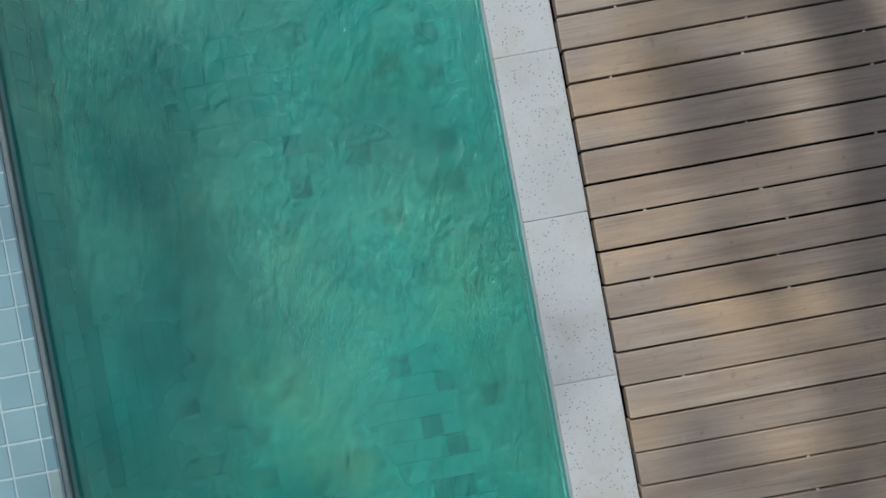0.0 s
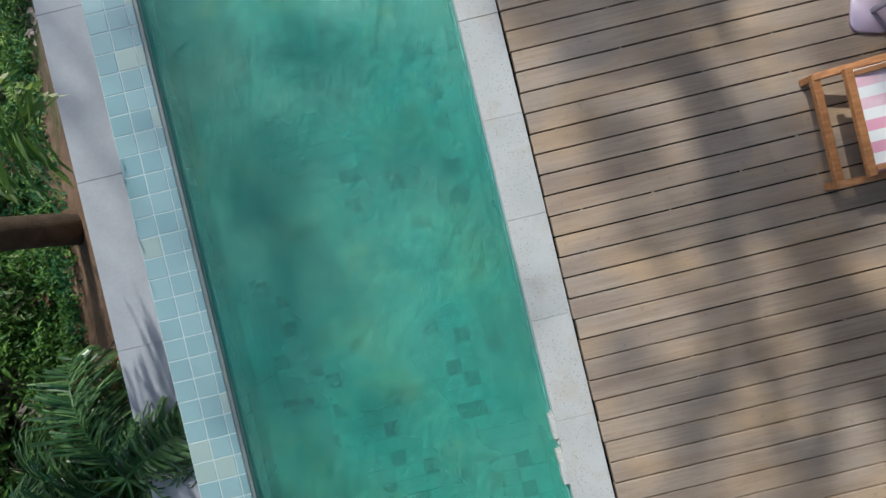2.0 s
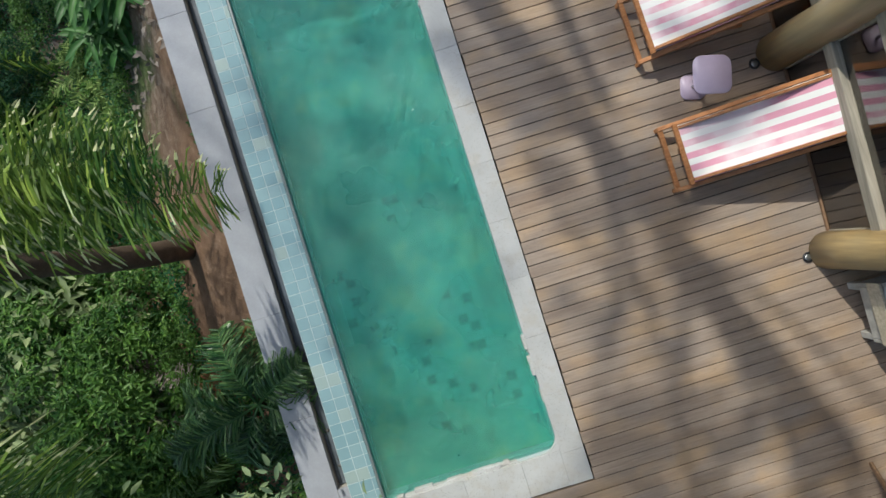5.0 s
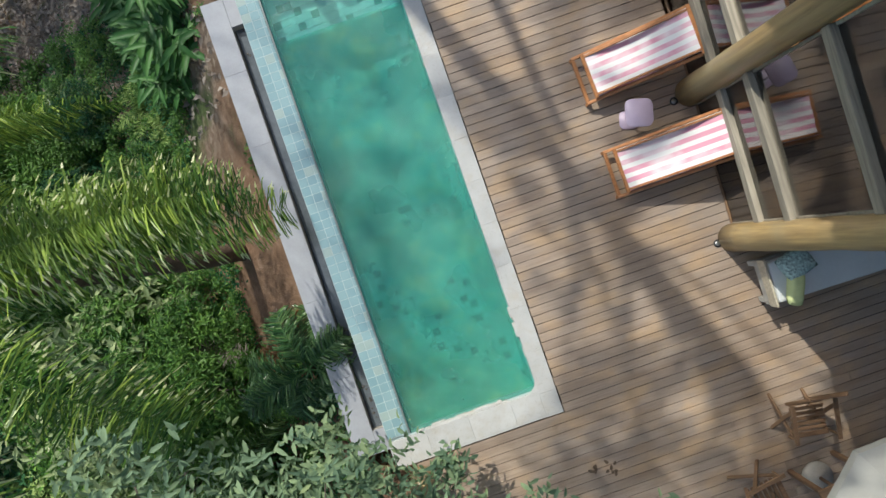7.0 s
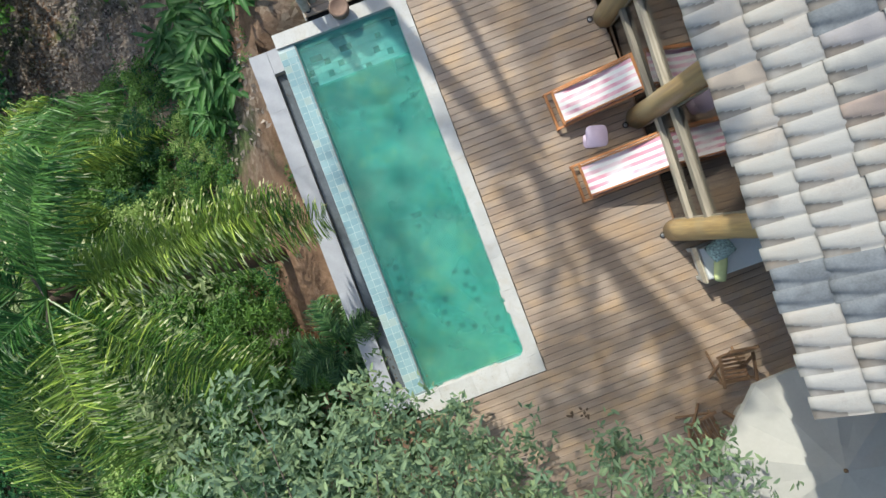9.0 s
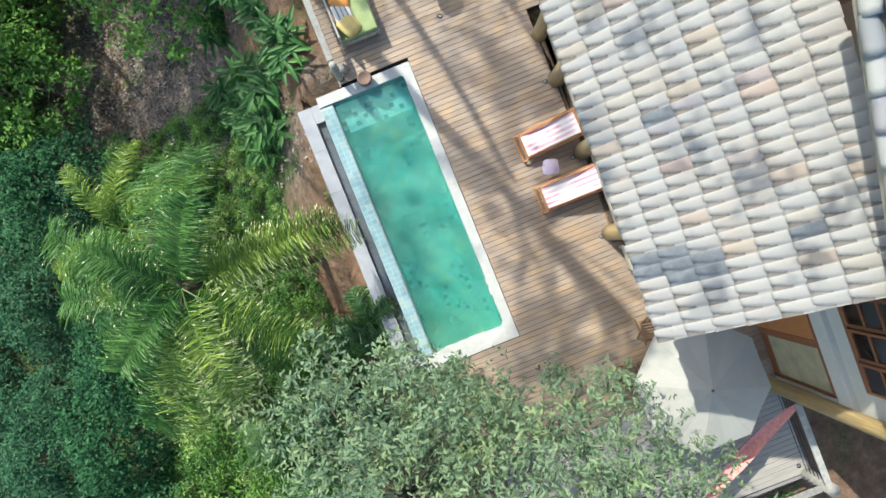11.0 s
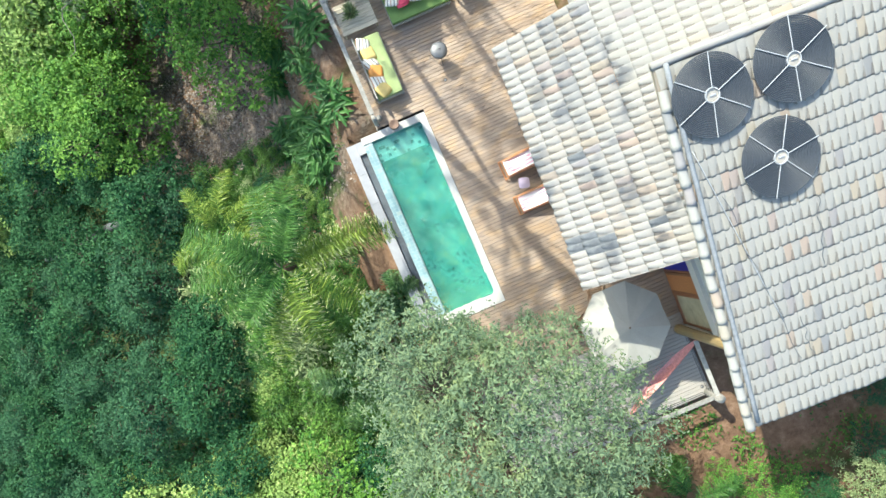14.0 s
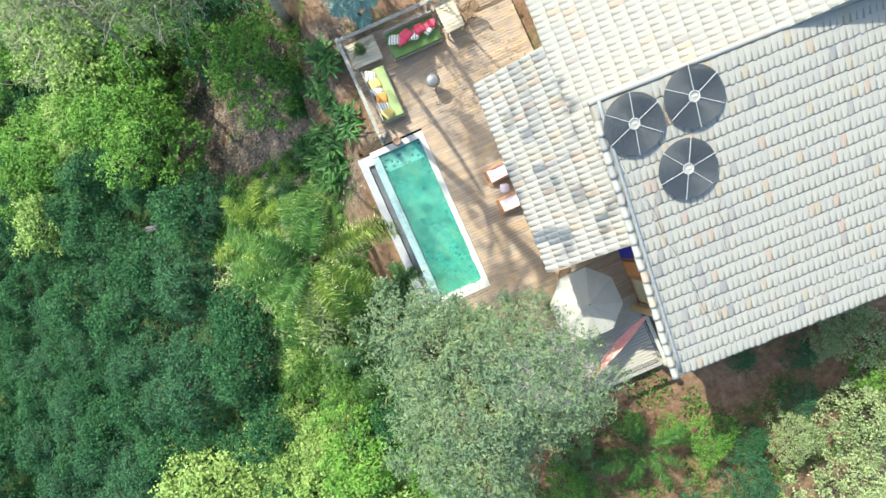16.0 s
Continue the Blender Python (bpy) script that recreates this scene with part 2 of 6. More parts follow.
def m_ground():
    m = Mat("slope_soil", 0.95, 0.0, 0.2)
    soil = m.ramp(m.noise(3.5, 8.0, 0.7), (0.3, (0.125, 0.073, 0.046)), (0.55, (0.22, 0.135, 0.088)), (0.75, (0.33, 0.225, 0.16)))
    litter = m.ramp(m.cells(9.0, None, "Color"), (0.1, (0.08, 0.062, 0.05)), (0.55, (0.17, 0.138, 0.115)), (0.9, (0.29, 0.245, 0.2)))
    moss = m.ramp(m.noise(14.0, 6.0, 0.7), (0.3, (0.02, 0.045, 0.012)), (0.7, (0.075, 0.13, 0.035)))
    wild = m.ramp(m.math("MULTIPLY", m.math("SUBTRACT", m.axis("Y"), 4.0), 0.4), (0.0, 0.0), (1.0, 1.0))
    c = m.mix(m.math("MULTIPLY", wild, m.ramp(m.noise(0.33, 4.0), (0.44, 0.0), (0.56, 0.8))), soil, litter)
    c = m.mix(m.ramp(m.noise(0.55, 6.0, 0.65), (0.55, 0.0), (0.66, 0.8)), c, moss)
    away = m.math("ADD", m.math("POWER", m.axis("X"), 2.0), m.math("POWER", m.axis("Y"), 2.0))
    c = m.mix(m.ramp(m.math("MULTIPLY", m.math("SUBTRACT", away, 700.0), 0.002), (0.0, 0.0), (1.0, 0.9)), c, moss)
    under = m.ramp(m.math("MULTIPLY", m.math("ADD", m.axis("X"), 12.0), -0.4), (0.0, 0.0), (1.0, 0.85))
    c = m.mix(under, c, moss)
    m.bump(m.noise(12, 8.0, 0.7), 0.8, 0.06)
    return m.done(c)


def m_stripes():
    m = Mat("striped_canvas", 0.85)
    y = m.axis("Y", m.local())
    s = m.math("GREATER_THAN", m.math("FRACT", m.math("ADD", m.math("MULTIPLY", y, 8.3), 0.26)), 0.5)
    c = m.mix(s, (0.8, 0.78, 0.76), (0.7, 0.33, 0.43))
    # near-white patches put overexposed sunlight into the cloth colour
    c = m.mix(m.ramp(m.noise(2.5, 4.0), (0.42, 0.0), (0.62, 0.7)), c, (0.84, 0.8, 0.81))
    m.bump(m.noise(240, 2.0), 0.2, 0.002)
    return m.done(c)


def m_pillow_stripes():
    m = Mat("striped_cushion", 0.9)
    x = m.axis("X", m.local())
    s = m.math("GREATER_THAN", m.math("FRACT", m.math("MULTIPLY", x, 9.0)), 0.7)
    warm = m.math("GREATER_THAN", m.math("FRACT", m.math("MULTIPLY", x, 4.5)), 0.5)
    c = m.mix(s, (0.72, 0.7, 0.66), m.mix(warm, (0.14, 0.14, 0.14), (0.45, 0.28, 0.2)))
    m.bump(m.noise(120, 2.0), 0.2, 0.002)
    return m.done(m.mix(m.ramp(m.noise(6.0, 4.0), (0.4, 0.0), (0.75, 0.3)), c, (0.5, 0.47, 0.43)))


DECK, SHADEDECK, COPING = m_deck(), m_deck("shade_grey_deck_wood", 0.75), m_coping()
LEDGE = m_tile("blue_pool_tile", (0.21, 0.335, 0.37), (0.275, 0.4, 0.425), (0.33, 0.41, 0.39), 0.1, 0.16, False)
GROUT = plain("white_grout", (0.42, 0.5, 0.51), 0.8, 0.06)
FLOORTILE = m_tile("green_stone_pool_tile", (0.44, 0.6, 0.6), (0.54, 0.7, 0.69), (0.44, 0.6, 0.6), 0.0)
DARKTILE = plain("dark_green_pool_tile", (0.09, 0.21, 0.195), 0.3, 0.3)
WATER, GLASS, GROUND = m_water(), m_glass("window_glass", (0.95, 0.95, 0.93), 2.9), m_ground()
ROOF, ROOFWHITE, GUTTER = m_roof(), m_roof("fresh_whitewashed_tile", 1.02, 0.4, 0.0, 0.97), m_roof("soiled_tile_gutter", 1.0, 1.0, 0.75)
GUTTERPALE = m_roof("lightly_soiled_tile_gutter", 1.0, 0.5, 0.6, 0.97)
# verge tile colour lifted to brighten its shaded west side
VERGE = m_roof("brightened_verge_tile", 1.25, 0.6, 0.0, 0.97)
CLEARGLASS = m_glass("clear_door_glass", (0.97, 0.97, 0.95))
GREYTILE = plain("dark_grey_roof_tile", (0.125, 0.135, 0.15), 0.85, 0.35, 6.0, 0.3)
DARKWATER = plain("still_shallow_water", (0.11, 0.125, 0.145), 0.1, 0.3, 2.0, 0.02)
SILT = m_silt()
EDGESTRIP = plain("wet_grey_trim", (0.17, 0.2, 0.2), 0.4, 0.2)
RIM = plain("pale_lilac_render", (0.34, 0.345, 0.38), 0.8, 0.1, 5.0)
PEBBLE = plain("dark_pebble_bed", (0.09, 0.085, 0.08), 0.9, 0.5, 12.0, 0.5)
CONCRETE = plain("rough_render", (0.4, 0.37, 0.33), 0.9, 0.2, 4.0)
LOG = wood("varnished_log", (0.2, 0.125, 0.05), (0.47, 0.33, 0.15), (14, 14, 0.9), 0.42, (0.3, 0.26, 0.17))
BEAM = wood("weathered_beam", (0.2, 0.175, 0.14), (0.4, 0.355, 0.29), (20, 1.0, 20), 0.8)
RAILWOOD = wood("grey_weathered_wood", (0.24, 0.23, 0.21), (0.44, 0.42, 0.39), (6, 6, 6), 0.85)
TEAK = wood("oiled_orange_wood", (0.3, 0.115, 0.04), (0.55, 0.25, 0.1), (3, 30, 30), 0.45)
ROOMFLOOR = wood("polished_plank_floor", (0.36, 0.19, 0.09), (0.62, 0.36, 0.18), (1.2, 30, 30), 0.35)
CHAIRWOOD = wood("dark_teak", (0.14, 0.08, 0.045), (0.27, 0.16, 0.09), (3, 30, 30), 0.55)
# tan of the reflection in the terrace door glass, painted as a flat colour
PANETAN = plain("tan_pane_reflection", (0.42, 0.38, 0.26), 0.9, 0.25, 3.0)
CURTAIN = plain("pale_blue_grey_cloth", (0.5, 0.54, 0.6), 0.9, 0.12, 3.0)
DOORWOOD = wood("red_brown_door_wood", (0.18, 0.065, 0.03), (0.36, 0.15, 0.07), (20, 20, 1), 0.4)
BOARDWOOD = wood("pale_bench_wood", (0.36, 0.31, 0.23), (0.6, 0.53, 0.42), (2, 20, 20), 0.7)
STRIPES, CUSHSTRIPE = m_stripes(), m_pillow_stripes()
GREENPAD = plain("green_canvas", (0.3, 0.365, 0.165), 0.9, 0.2, 3.0)
DARKGREENPAD = plain("deep_green_canvas", (0.16, 0.26, 0.08), 0.9, 0.15, 4.0)
WHITEPAD = plain("white_canvas", (0.6, 0.61, 0.62), 0.9, 0.06, 3.0)
REDCLOTH = plain("red_cloth", (0.64, 0.07, 0.13), 0.85, 0.2, 10.0)
HAMMOCK = plain("salmon_red_cloth", (0.78, 0.36, 0.33), 0.85, 0.25, 14.0)
ORANGE = plain("orange_cloth", (0.68, 0.3, 0.08), 0.85, 0.12)
YELLOW = plain("yellow_cloth", (0.68, 0.52, 0.2), 0.85, 0.12)
TEALCLOTH = plain("teal_leaf_print", (0.36, 0.46, 0.44), 0.85, 0.95, 34.0)
LIMECLOTH = plain("pale_green_cloth", (0.55, 0.6, 0.3), 0.85, 0.12)
UMBRELLA = plain("off_white_canvas", (0.4, 0.388, 0.362), 0.85, 0.07, 2.0, 0.1)
LILAC = plain("lilac_plastic", (0.5, 0.4, 0.52), 0.4, 0.05)
STEEL = plain("brushed_steel", (0.55, 0.56, 0.58), 0.35, 0.1, 8.0, 0.1, 0.9)
DARKMETAL = plain("dark_metal", (0.05, 0.05, 0.055), 0.4, 0.2, 8.0, 0.1, 0.6)
LIDMETAL = plain("dull_grey_lid", (0.2, 0.2, 0.21), 0.5, 0.15, 8.0, 0.1, 0.5)
WHITEWALL = plain("white_paint", (0.6, 0.59, 0.56), 0.85, 0.07, 1.5)
HOSE = plain("black_hose", (0.055, 0.064, 0.08), 0.5, 0.3, 20.0)
WHITEPIPE = plain("white_plastic_bar", (0.4, 0.41, 0.43), 0.4, 0.06)
GREYPIPE = plain("grey_mortar_pipe", (0.22, 0.235, 0.26), 0.9, 0.3)
CLAY = plain("brown_clay", (0.2, 0.13, 0.1), 0.8, 0.25)
BLUE = plain("blue_plastic", (0.015, 0.02, 0.3), 0.5, 0.1)
BARK = plain("bark", (0.11, 0.09, 0.07), 0.95, 0.4, 6.0, 0.8, 0.0, 0.02)
PALEBARK = plain("pale_bark", (0.4, 0.355, 0.29), 0.95, 0.3, 6.0, 0.8, 0.0, 0.02)
GREYLOG = plain("weathered_grey_log", (0.12, 0.13, 0.135), 0.9, 0.3, 5.0, 0.6, 0.0, 0.02)
PALMBARK = plain("palm_bark", (0.11, 0.075, 0.05), 0.95, 0.4, 8.0, 0.8, 0.0, 0.02)
L_TREE = leafy("grey_green_leaf", (0.09, 0.155, 0.1), (0.165, 0.25, 0.16), (0.28, 0.37, 0.2), 0.6, 0.36, 0.7, 0.16, 0.45, (0.34, 0.4, 0.17))
L_BRIGHT = leafy("fresh_green_leaf", (0.045, 0.14, 0.03), (0.1, 0.25, 0.045), (0.22, 0.4, 0.07))
L_YELLOW = leafy("yellow_green_leaf", (0.1, 0.2, 0.042), (0.21, 0.345, 0.085), (0.36, 0.47, 0.16))
L_DARK = leafy("deep_green_leaf", (0.01, 0.05, 0.024), (0.023, 0.095, 0.04), (0.07, 0.18, 0.07), 0.55, 0.25, 0.5, 0.12)
L_BLUE = leafy("blue_green_leaf", (0.012, 0.057, 0.031), (0.029, 0.1, 0.05), (0.075, 0.18, 0.085), 0.55, 0.25, 0.5, 0.15)
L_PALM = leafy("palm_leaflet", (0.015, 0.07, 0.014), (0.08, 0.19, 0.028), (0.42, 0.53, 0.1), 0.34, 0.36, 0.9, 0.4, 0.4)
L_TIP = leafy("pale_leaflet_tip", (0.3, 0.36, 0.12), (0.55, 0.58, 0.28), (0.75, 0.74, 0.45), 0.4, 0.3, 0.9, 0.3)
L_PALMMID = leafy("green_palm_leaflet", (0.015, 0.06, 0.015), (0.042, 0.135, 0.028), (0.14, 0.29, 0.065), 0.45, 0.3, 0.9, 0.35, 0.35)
L_PALMDARK = leafy("dark_palm_leaflet", (0.013, 0.055, 0.018), (0.045, 0.125, 0.038), (0.19, 0.31, 0.11), 0.3, 0.25, 0.5, 0.5)
L_GINGER = leafy("glossy_broad_leaf", (0.02, 0.08, 0.025), (0.045, 0.15, 0.04), (0.11, 0.25, 0.06), 0.42, 0.25, 0.5, 0.25)
L_HERB = leafy("herb_leaf", (0.016, 0.068, 0.014), (0.05, 0.145, 0.028), (0.165, 0.305, 0.058), 0.45, 0.3, 0.9, 0.3)
L_DRY = leafy("dry_brown_leaf", (0.07, 0.056, 0.048), (0.2, 0.165, 0.145), (0.42, 0.365, 0.32), 0.7, 0.2)
L_RUST = leafy("rust_brown_dry_leaf", (0.09, 0.04, 0.018), (0.22, 0.1, 0.04), (0.4, 0.21, 0.1), 0.7, 0.2)
L_FAN = leafy("blue_fan_leaf", (0.08, 0.17, 0.16), (0.16, 0.29, 0.27), (0.27, 0.42, 0.37), 0.5, 0.2)
L_SAGE = leafy("sage_leaf", (0.115, 0.175, 0.08), (0.23, 0.3, 0.135), (0.39, 0.46, 0.23))


# ---- builders ----
def mesh(name, bm, *mats):
    me = bpy.data.meshes.new(name)
    bm.to_mesh(me)
    bm.free()
    for k in mats:
        me.materials.append(k)
    return me


def part(name, bm, material, parent=None, label="", smooth=False):
    """Links a bmesh or a mesh as ONE mesh object, under a thing or a part if one is given."""
    me = bm if isinstance(bm, bpy.types.Mesh) else mesh(name, bm, material)
    if smooth:
        me.shade_smooth()
    ob = new(name, me)
    if parent is not None:
        ob.parent = parent
    return tagged(ob, label) if label else ob


def thing(name, label, category, group="", m=None, kind=""):
    ob = new(name)
    ob.empty_display_size = 0.2
    if m is not None:
        ob.matrix_basis = m
    return tagged(ob, label, category, group, kind)


def box(x0, x1, y0, y1, z0, z1, bev=0.0, seg=1, bm=None, m=None):
    bm = bm or bmesh.new()
    mat = Matrix.Translation(((x0 + x1) / 2, (y0 + y1) / 2, (z0 + z1) / 2)) @ Matrix.Diagonal((x1 - x0, y1 - y0, z1 - z0, 1))
    r = bmesh.ops.create_cube(bm, size=1.0, matrix=mat)
    vs = r["verts"]
    if bev:
        es = list({e for v in vs for e in v.link_edges})
        b = bmesh.ops.bevel(bm, geom=es, offset=bev, segments=seg, affect="EDGES", profile=0.6)
        vs = list({v for f in b["faces"] for v in f.verts} | {v for v in vs if v.is_valid})
    if m is not None:
        bmesh.ops.transform(bm, matrix=m, verts=vs)
    return bm


def bar(a, b, w, h, bev=0.004, bm=None, up=(0, 0, 1)):
    """A squared bar from a to b, w wide and h deep."""
    a, b = Vector(a), Vector(b)
    d = b - a
    q = d.to_track_quat("X", "Z").to_matrix().to_4x4()
    return box(-d.length / 2, d.length / 2, -w / 2, w / 2, -h / 2, h / 2, bev, 1, bm, Matrix.Translation((a + b) / 2) @ q)


def tube(points, radii, sides=8, bm=None, caps=True):
    """A round limb along the points, with a radius at each."""
    bm = bm or bmesh.new()
    rings, n = [], len(points)
    pts = [Vector(p) for p in points]
    for i, p in enumerate(pts):
        d = (pts[min(i + 1, n - 1)] - pts[max(i - 1, 0)]).normalized()
        s = d.cross(Vector((0.31, 0.2, 1) if abs(d.z) < 0.95 else (1, 0.1, 0))).normalized()
        u = s.cross(d)
        r = radii[i] if isinstance(radii, (list, tuple)) else radii
        rings.append([bm.verts.new(p + r * (math.cos(2 * math.pi * k / sides) * s + math.sin(2 * math.pi * k / sides) * u)) for k in range(sides)])
    for a, b in zip(rings, rings[1:]):
        for k in range(sides):
            bm.faces.new((a[k], a[(k + 1) % sides], b[(k + 1) % sides], b[k]))
    if caps:
        bm.faces.new(rings[0][::-1])
        bm.faces.new(rings[-1])
    bmesh.ops.recalc_face_normals(bm, faces=bm.faces)
    return bm


def lathe(profile, sides=24, bm=None):
    """A turned shape: (radius, height) pairs from the bottom to the top."""
    bm = bm or bmesh.new()
    rings = []
    for r, z in profile:
        rings.append([bm.verts.new((r * math.cos(2 * math.pi * k / sides), r * math.sin(2 * math.pi * k / sides), z)) for k in range(sides)])
    for a, b in zip(rings, rings[1:]):
        for k in range(sides):
            bm.faces.new((a[k], a[(k + 1) % sides], b[(k + 1) % sides], b[k]))
    bm.faces.new(rings[0][::-1])
    bm.faces.new(rings[-1])
    return bm


def rounded_slab(w, d, r, z0, z1, bow=0.0, seg=5):
    """A flat slab with rounded corners, its sides bowed out a little."""
    bm = bmesh.new()
    ring = []
    for i, (sx, sy) in enumerate(((1, 1), (-1, 1), (-1, -1), (1, -1))):
        for k in range(seg + 1):
            a = math.pi / 2 * (i + k / seg)
            ring.append((sx * (w / 2 - r) + r * math.cos(a), sy * (d / 2 - r) + r * math.sin(a)))
    lo = [bm.verts.new((x * 0.97, y * 0.97, z0)) for x, y in ring]
    hi = [bm.verts.new((x, y, (z0 + z1) / 2)) for x, y in ring]
    top = [bm.verts.new((x * 0.97, y * 0.97, z1)) for x, y in ring]
    for a, b in ((lo, hi), (hi, top)):
        for k in range(len(a)):
            bm.faces.new((a[k], a[(k + 1) % len(a)], b[(k + 1) % len(a)], b[k]))
    bm.faces.new(lo[::-1])
    bm.faces.new(top)
    return bm


def cushion(w, d, h, seed=0):
    """A soft pillow: puffed in the middle, pinched at the corners."""
    bm = bmesh.new()
    bmesh.ops.create_grid(bm, x_segments=8, y_segments=8, size=0.5)
    r = bmesh.ops.duplicate(bm, geom=bm.faces[:])
    for f in [f for f in r["geom"] if isinstance(f, bmesh.types.BMFace)]:
        f.normal_flip()
        for v in f.verts:
            v.tag = True
    for v in bm.verts:
        x, y = v.co.x * 2, v.co.y * 2
        puff = (max(0.0, (1 - x ** 4) * (1 - y ** 4))) ** 0.5
        wob = 0.12 * noise.noise(Vector((x * 1.5 + seed, y * 1.5, seed)))
        v.co = Vector((x * w / 2 * (1 - 0.08 * y * y), y * d / 2 * (1 - 0.08 * x * x), (-1 if v.tag else 1) * h / 2 * (puff + wob * puff)))
    bmesh.ops.remove_doubles(bm, verts=bm.verts, dist=0.002)
    bmesh.ops.recalc_face_normals(bm, faces=bm.faces)
    return bm


def leaf_mesh(name, at, way, side, length, width, mat, fold=0.25, broad=False):
    """One mesh of many separate leaves; at, way, side are arrays of places and unit vectors."""
    at, way, side = np.asarray(at), np.asarray(way), np.asarray(side)
    n = len(at)
    length, width = np.broadcast_to(length, (n,))[:, None], np.broadcast_to(width, (n,))[:, None]
    up = np.cross(way, side)
    if broad:
        v = np.stack([at,
                      at + way * length * 0.3 - side * width * 0.42 + up * width * fold,
                      at + way * length * 0.3 + side * width * 0.42 + up * width * fold,
                      at + way * length * 0.68 - side * width * 0.36 + up * width * fold * 0.4 - up * length * 0.04,
                      at + way * length * 0.68 + side * width * 0.36 + up * width * fold * 0.4 - up * length * 0.04,
                      at + way * length - up * length * 0.18,
                      at + way * length * 0.5 - up * length * 0.01], 1)
        f = [(0, 2, 6), (0, 6, 1), (1, 6, 3), (6, 2, 4), (3, 6, 5), (6, 4, 5)]
    else:
        v = np.stack([at, at + way * length * 0.45 - side * width / 2 + up * width * fold,
                      at + way * length * 0.45 + side * width / 2 + up * width * fold, at + way * length - up * length * 0.1], 1)
        f = [(0, 2, 3), (0, 3, 1)]
    k = v.shape[1]
    faces = (np.arange(n)[:, None, None] * k + np.array(f)[None]).reshape(-1, 3)
    me = bpy.data.meshes.new(name)
    me.vertices.add(n * k)
    me.vertices.foreach_set("co", v.reshape(-1).astype(np.float32))
    me.loops.add(len(faces) * 3)
    me.loops.foreach_set("vertex_index", faces.reshape(-1).astype(np.int32))
    me.polygons.add(len(faces))
    me.polygons.foreach_set("loop_start", np.arange(0, len(faces) * 3, 3, dtype=np.int32))
    me.update(calc_edges=True)
    me.materials.append(mat)
    return me


def unit(a):
    return a / np.maximum(np.linalg.norm(a, axis=1, keepdims=True), 1e-9)


def ground_z(x, y):
    """The hillside: level by the house, falling steeply to the west and a little to the north."""
    s = max(0.0, -x - 2.6)
    fall = min(s, 2.6) * 1.0 + max(0.0, min(s, 30) - 2.6) * 0.58
    north = 0.12 * max(0.0, min(y, 20) - 2.0) * min(1.0, s / 2.0)
    south = 0.1 * max(0.0, -y - 8.0) * 1.0 if y > -60 else 5.2
    z = -0.75 - fall - north - south
    z += 0.22 * noise.noise(Vector((x * 0.5, y * 0.5, 0.3))) + (0.08 * noise.noise(Vector((x * 2.1, y * 2.1, 2.0))))
    return z


# ---- ground ----
def build_ground():
    bm = bmesh.new()
    n = 150
    def spread(i, centre):
        k = (i / n) * 2 - 1
        return centre + math.copysign(26 * abs(k) + 375 * abs(k) ** 7, k)
    grid = [[bm.verts.new((spread(i, -6), spread(j, 2), 0)) for j in range(n + 1)] for i in range(n + 1)]
    for row in grid:
        for v in row:
            x, y = v.co.x, v.co.y
            v.co.z = ground_z(x, y)
            if -2.75 < x < 0.2 and -0.2 < y < 7.3:
                v.co.z = -2.4
            elif x > -2.75 and -6 < y < 13:
                v.co.z = min(v.co.z, -0.6)
    for i in range(n):
        for j in range(n):
            bm.faces.new((grid[i][j], grid[i + 1][j], grid[i + 1][j + 1], grid[i][j + 1]))
    tagged(part("ground", bm, GROUND, None, "", True), "red-brown hillside soil with leaf litter and moss", "ground", kind="structure")


build_ground()


# ---- pool ----
PX0, PX1, PY0, PY1 = -2.06, -0.242, 0.38, 6.80      # inside of the basin
CX0, CY0, CY1 = -2.38, 0.0, 7.05                   # outside of the coping
pool = thing("pool", "narrow infinity-edge pool with cloudy green water", "pool", kind="structure")


def slab(x0, x1, y0, y1, z1, t=0.05, mat=COPING, parent=None, tilt=0.0):
    c = Vector(((x0 + x1) / 2, (y0 + y1) / 2, z1))
    ob = part("coping_stone", box(-(x1 - x0) / 2, (x1 - x0) / 2, -(y1 - y0) / 2, (y1 - y0) / 2, -t, 0, 0.004, 2), mat, parent)
    ob.matrix_basis = Matrix.Translation(c) @ Matrix.Rotation(tilt, 4, "Y")
    return ob


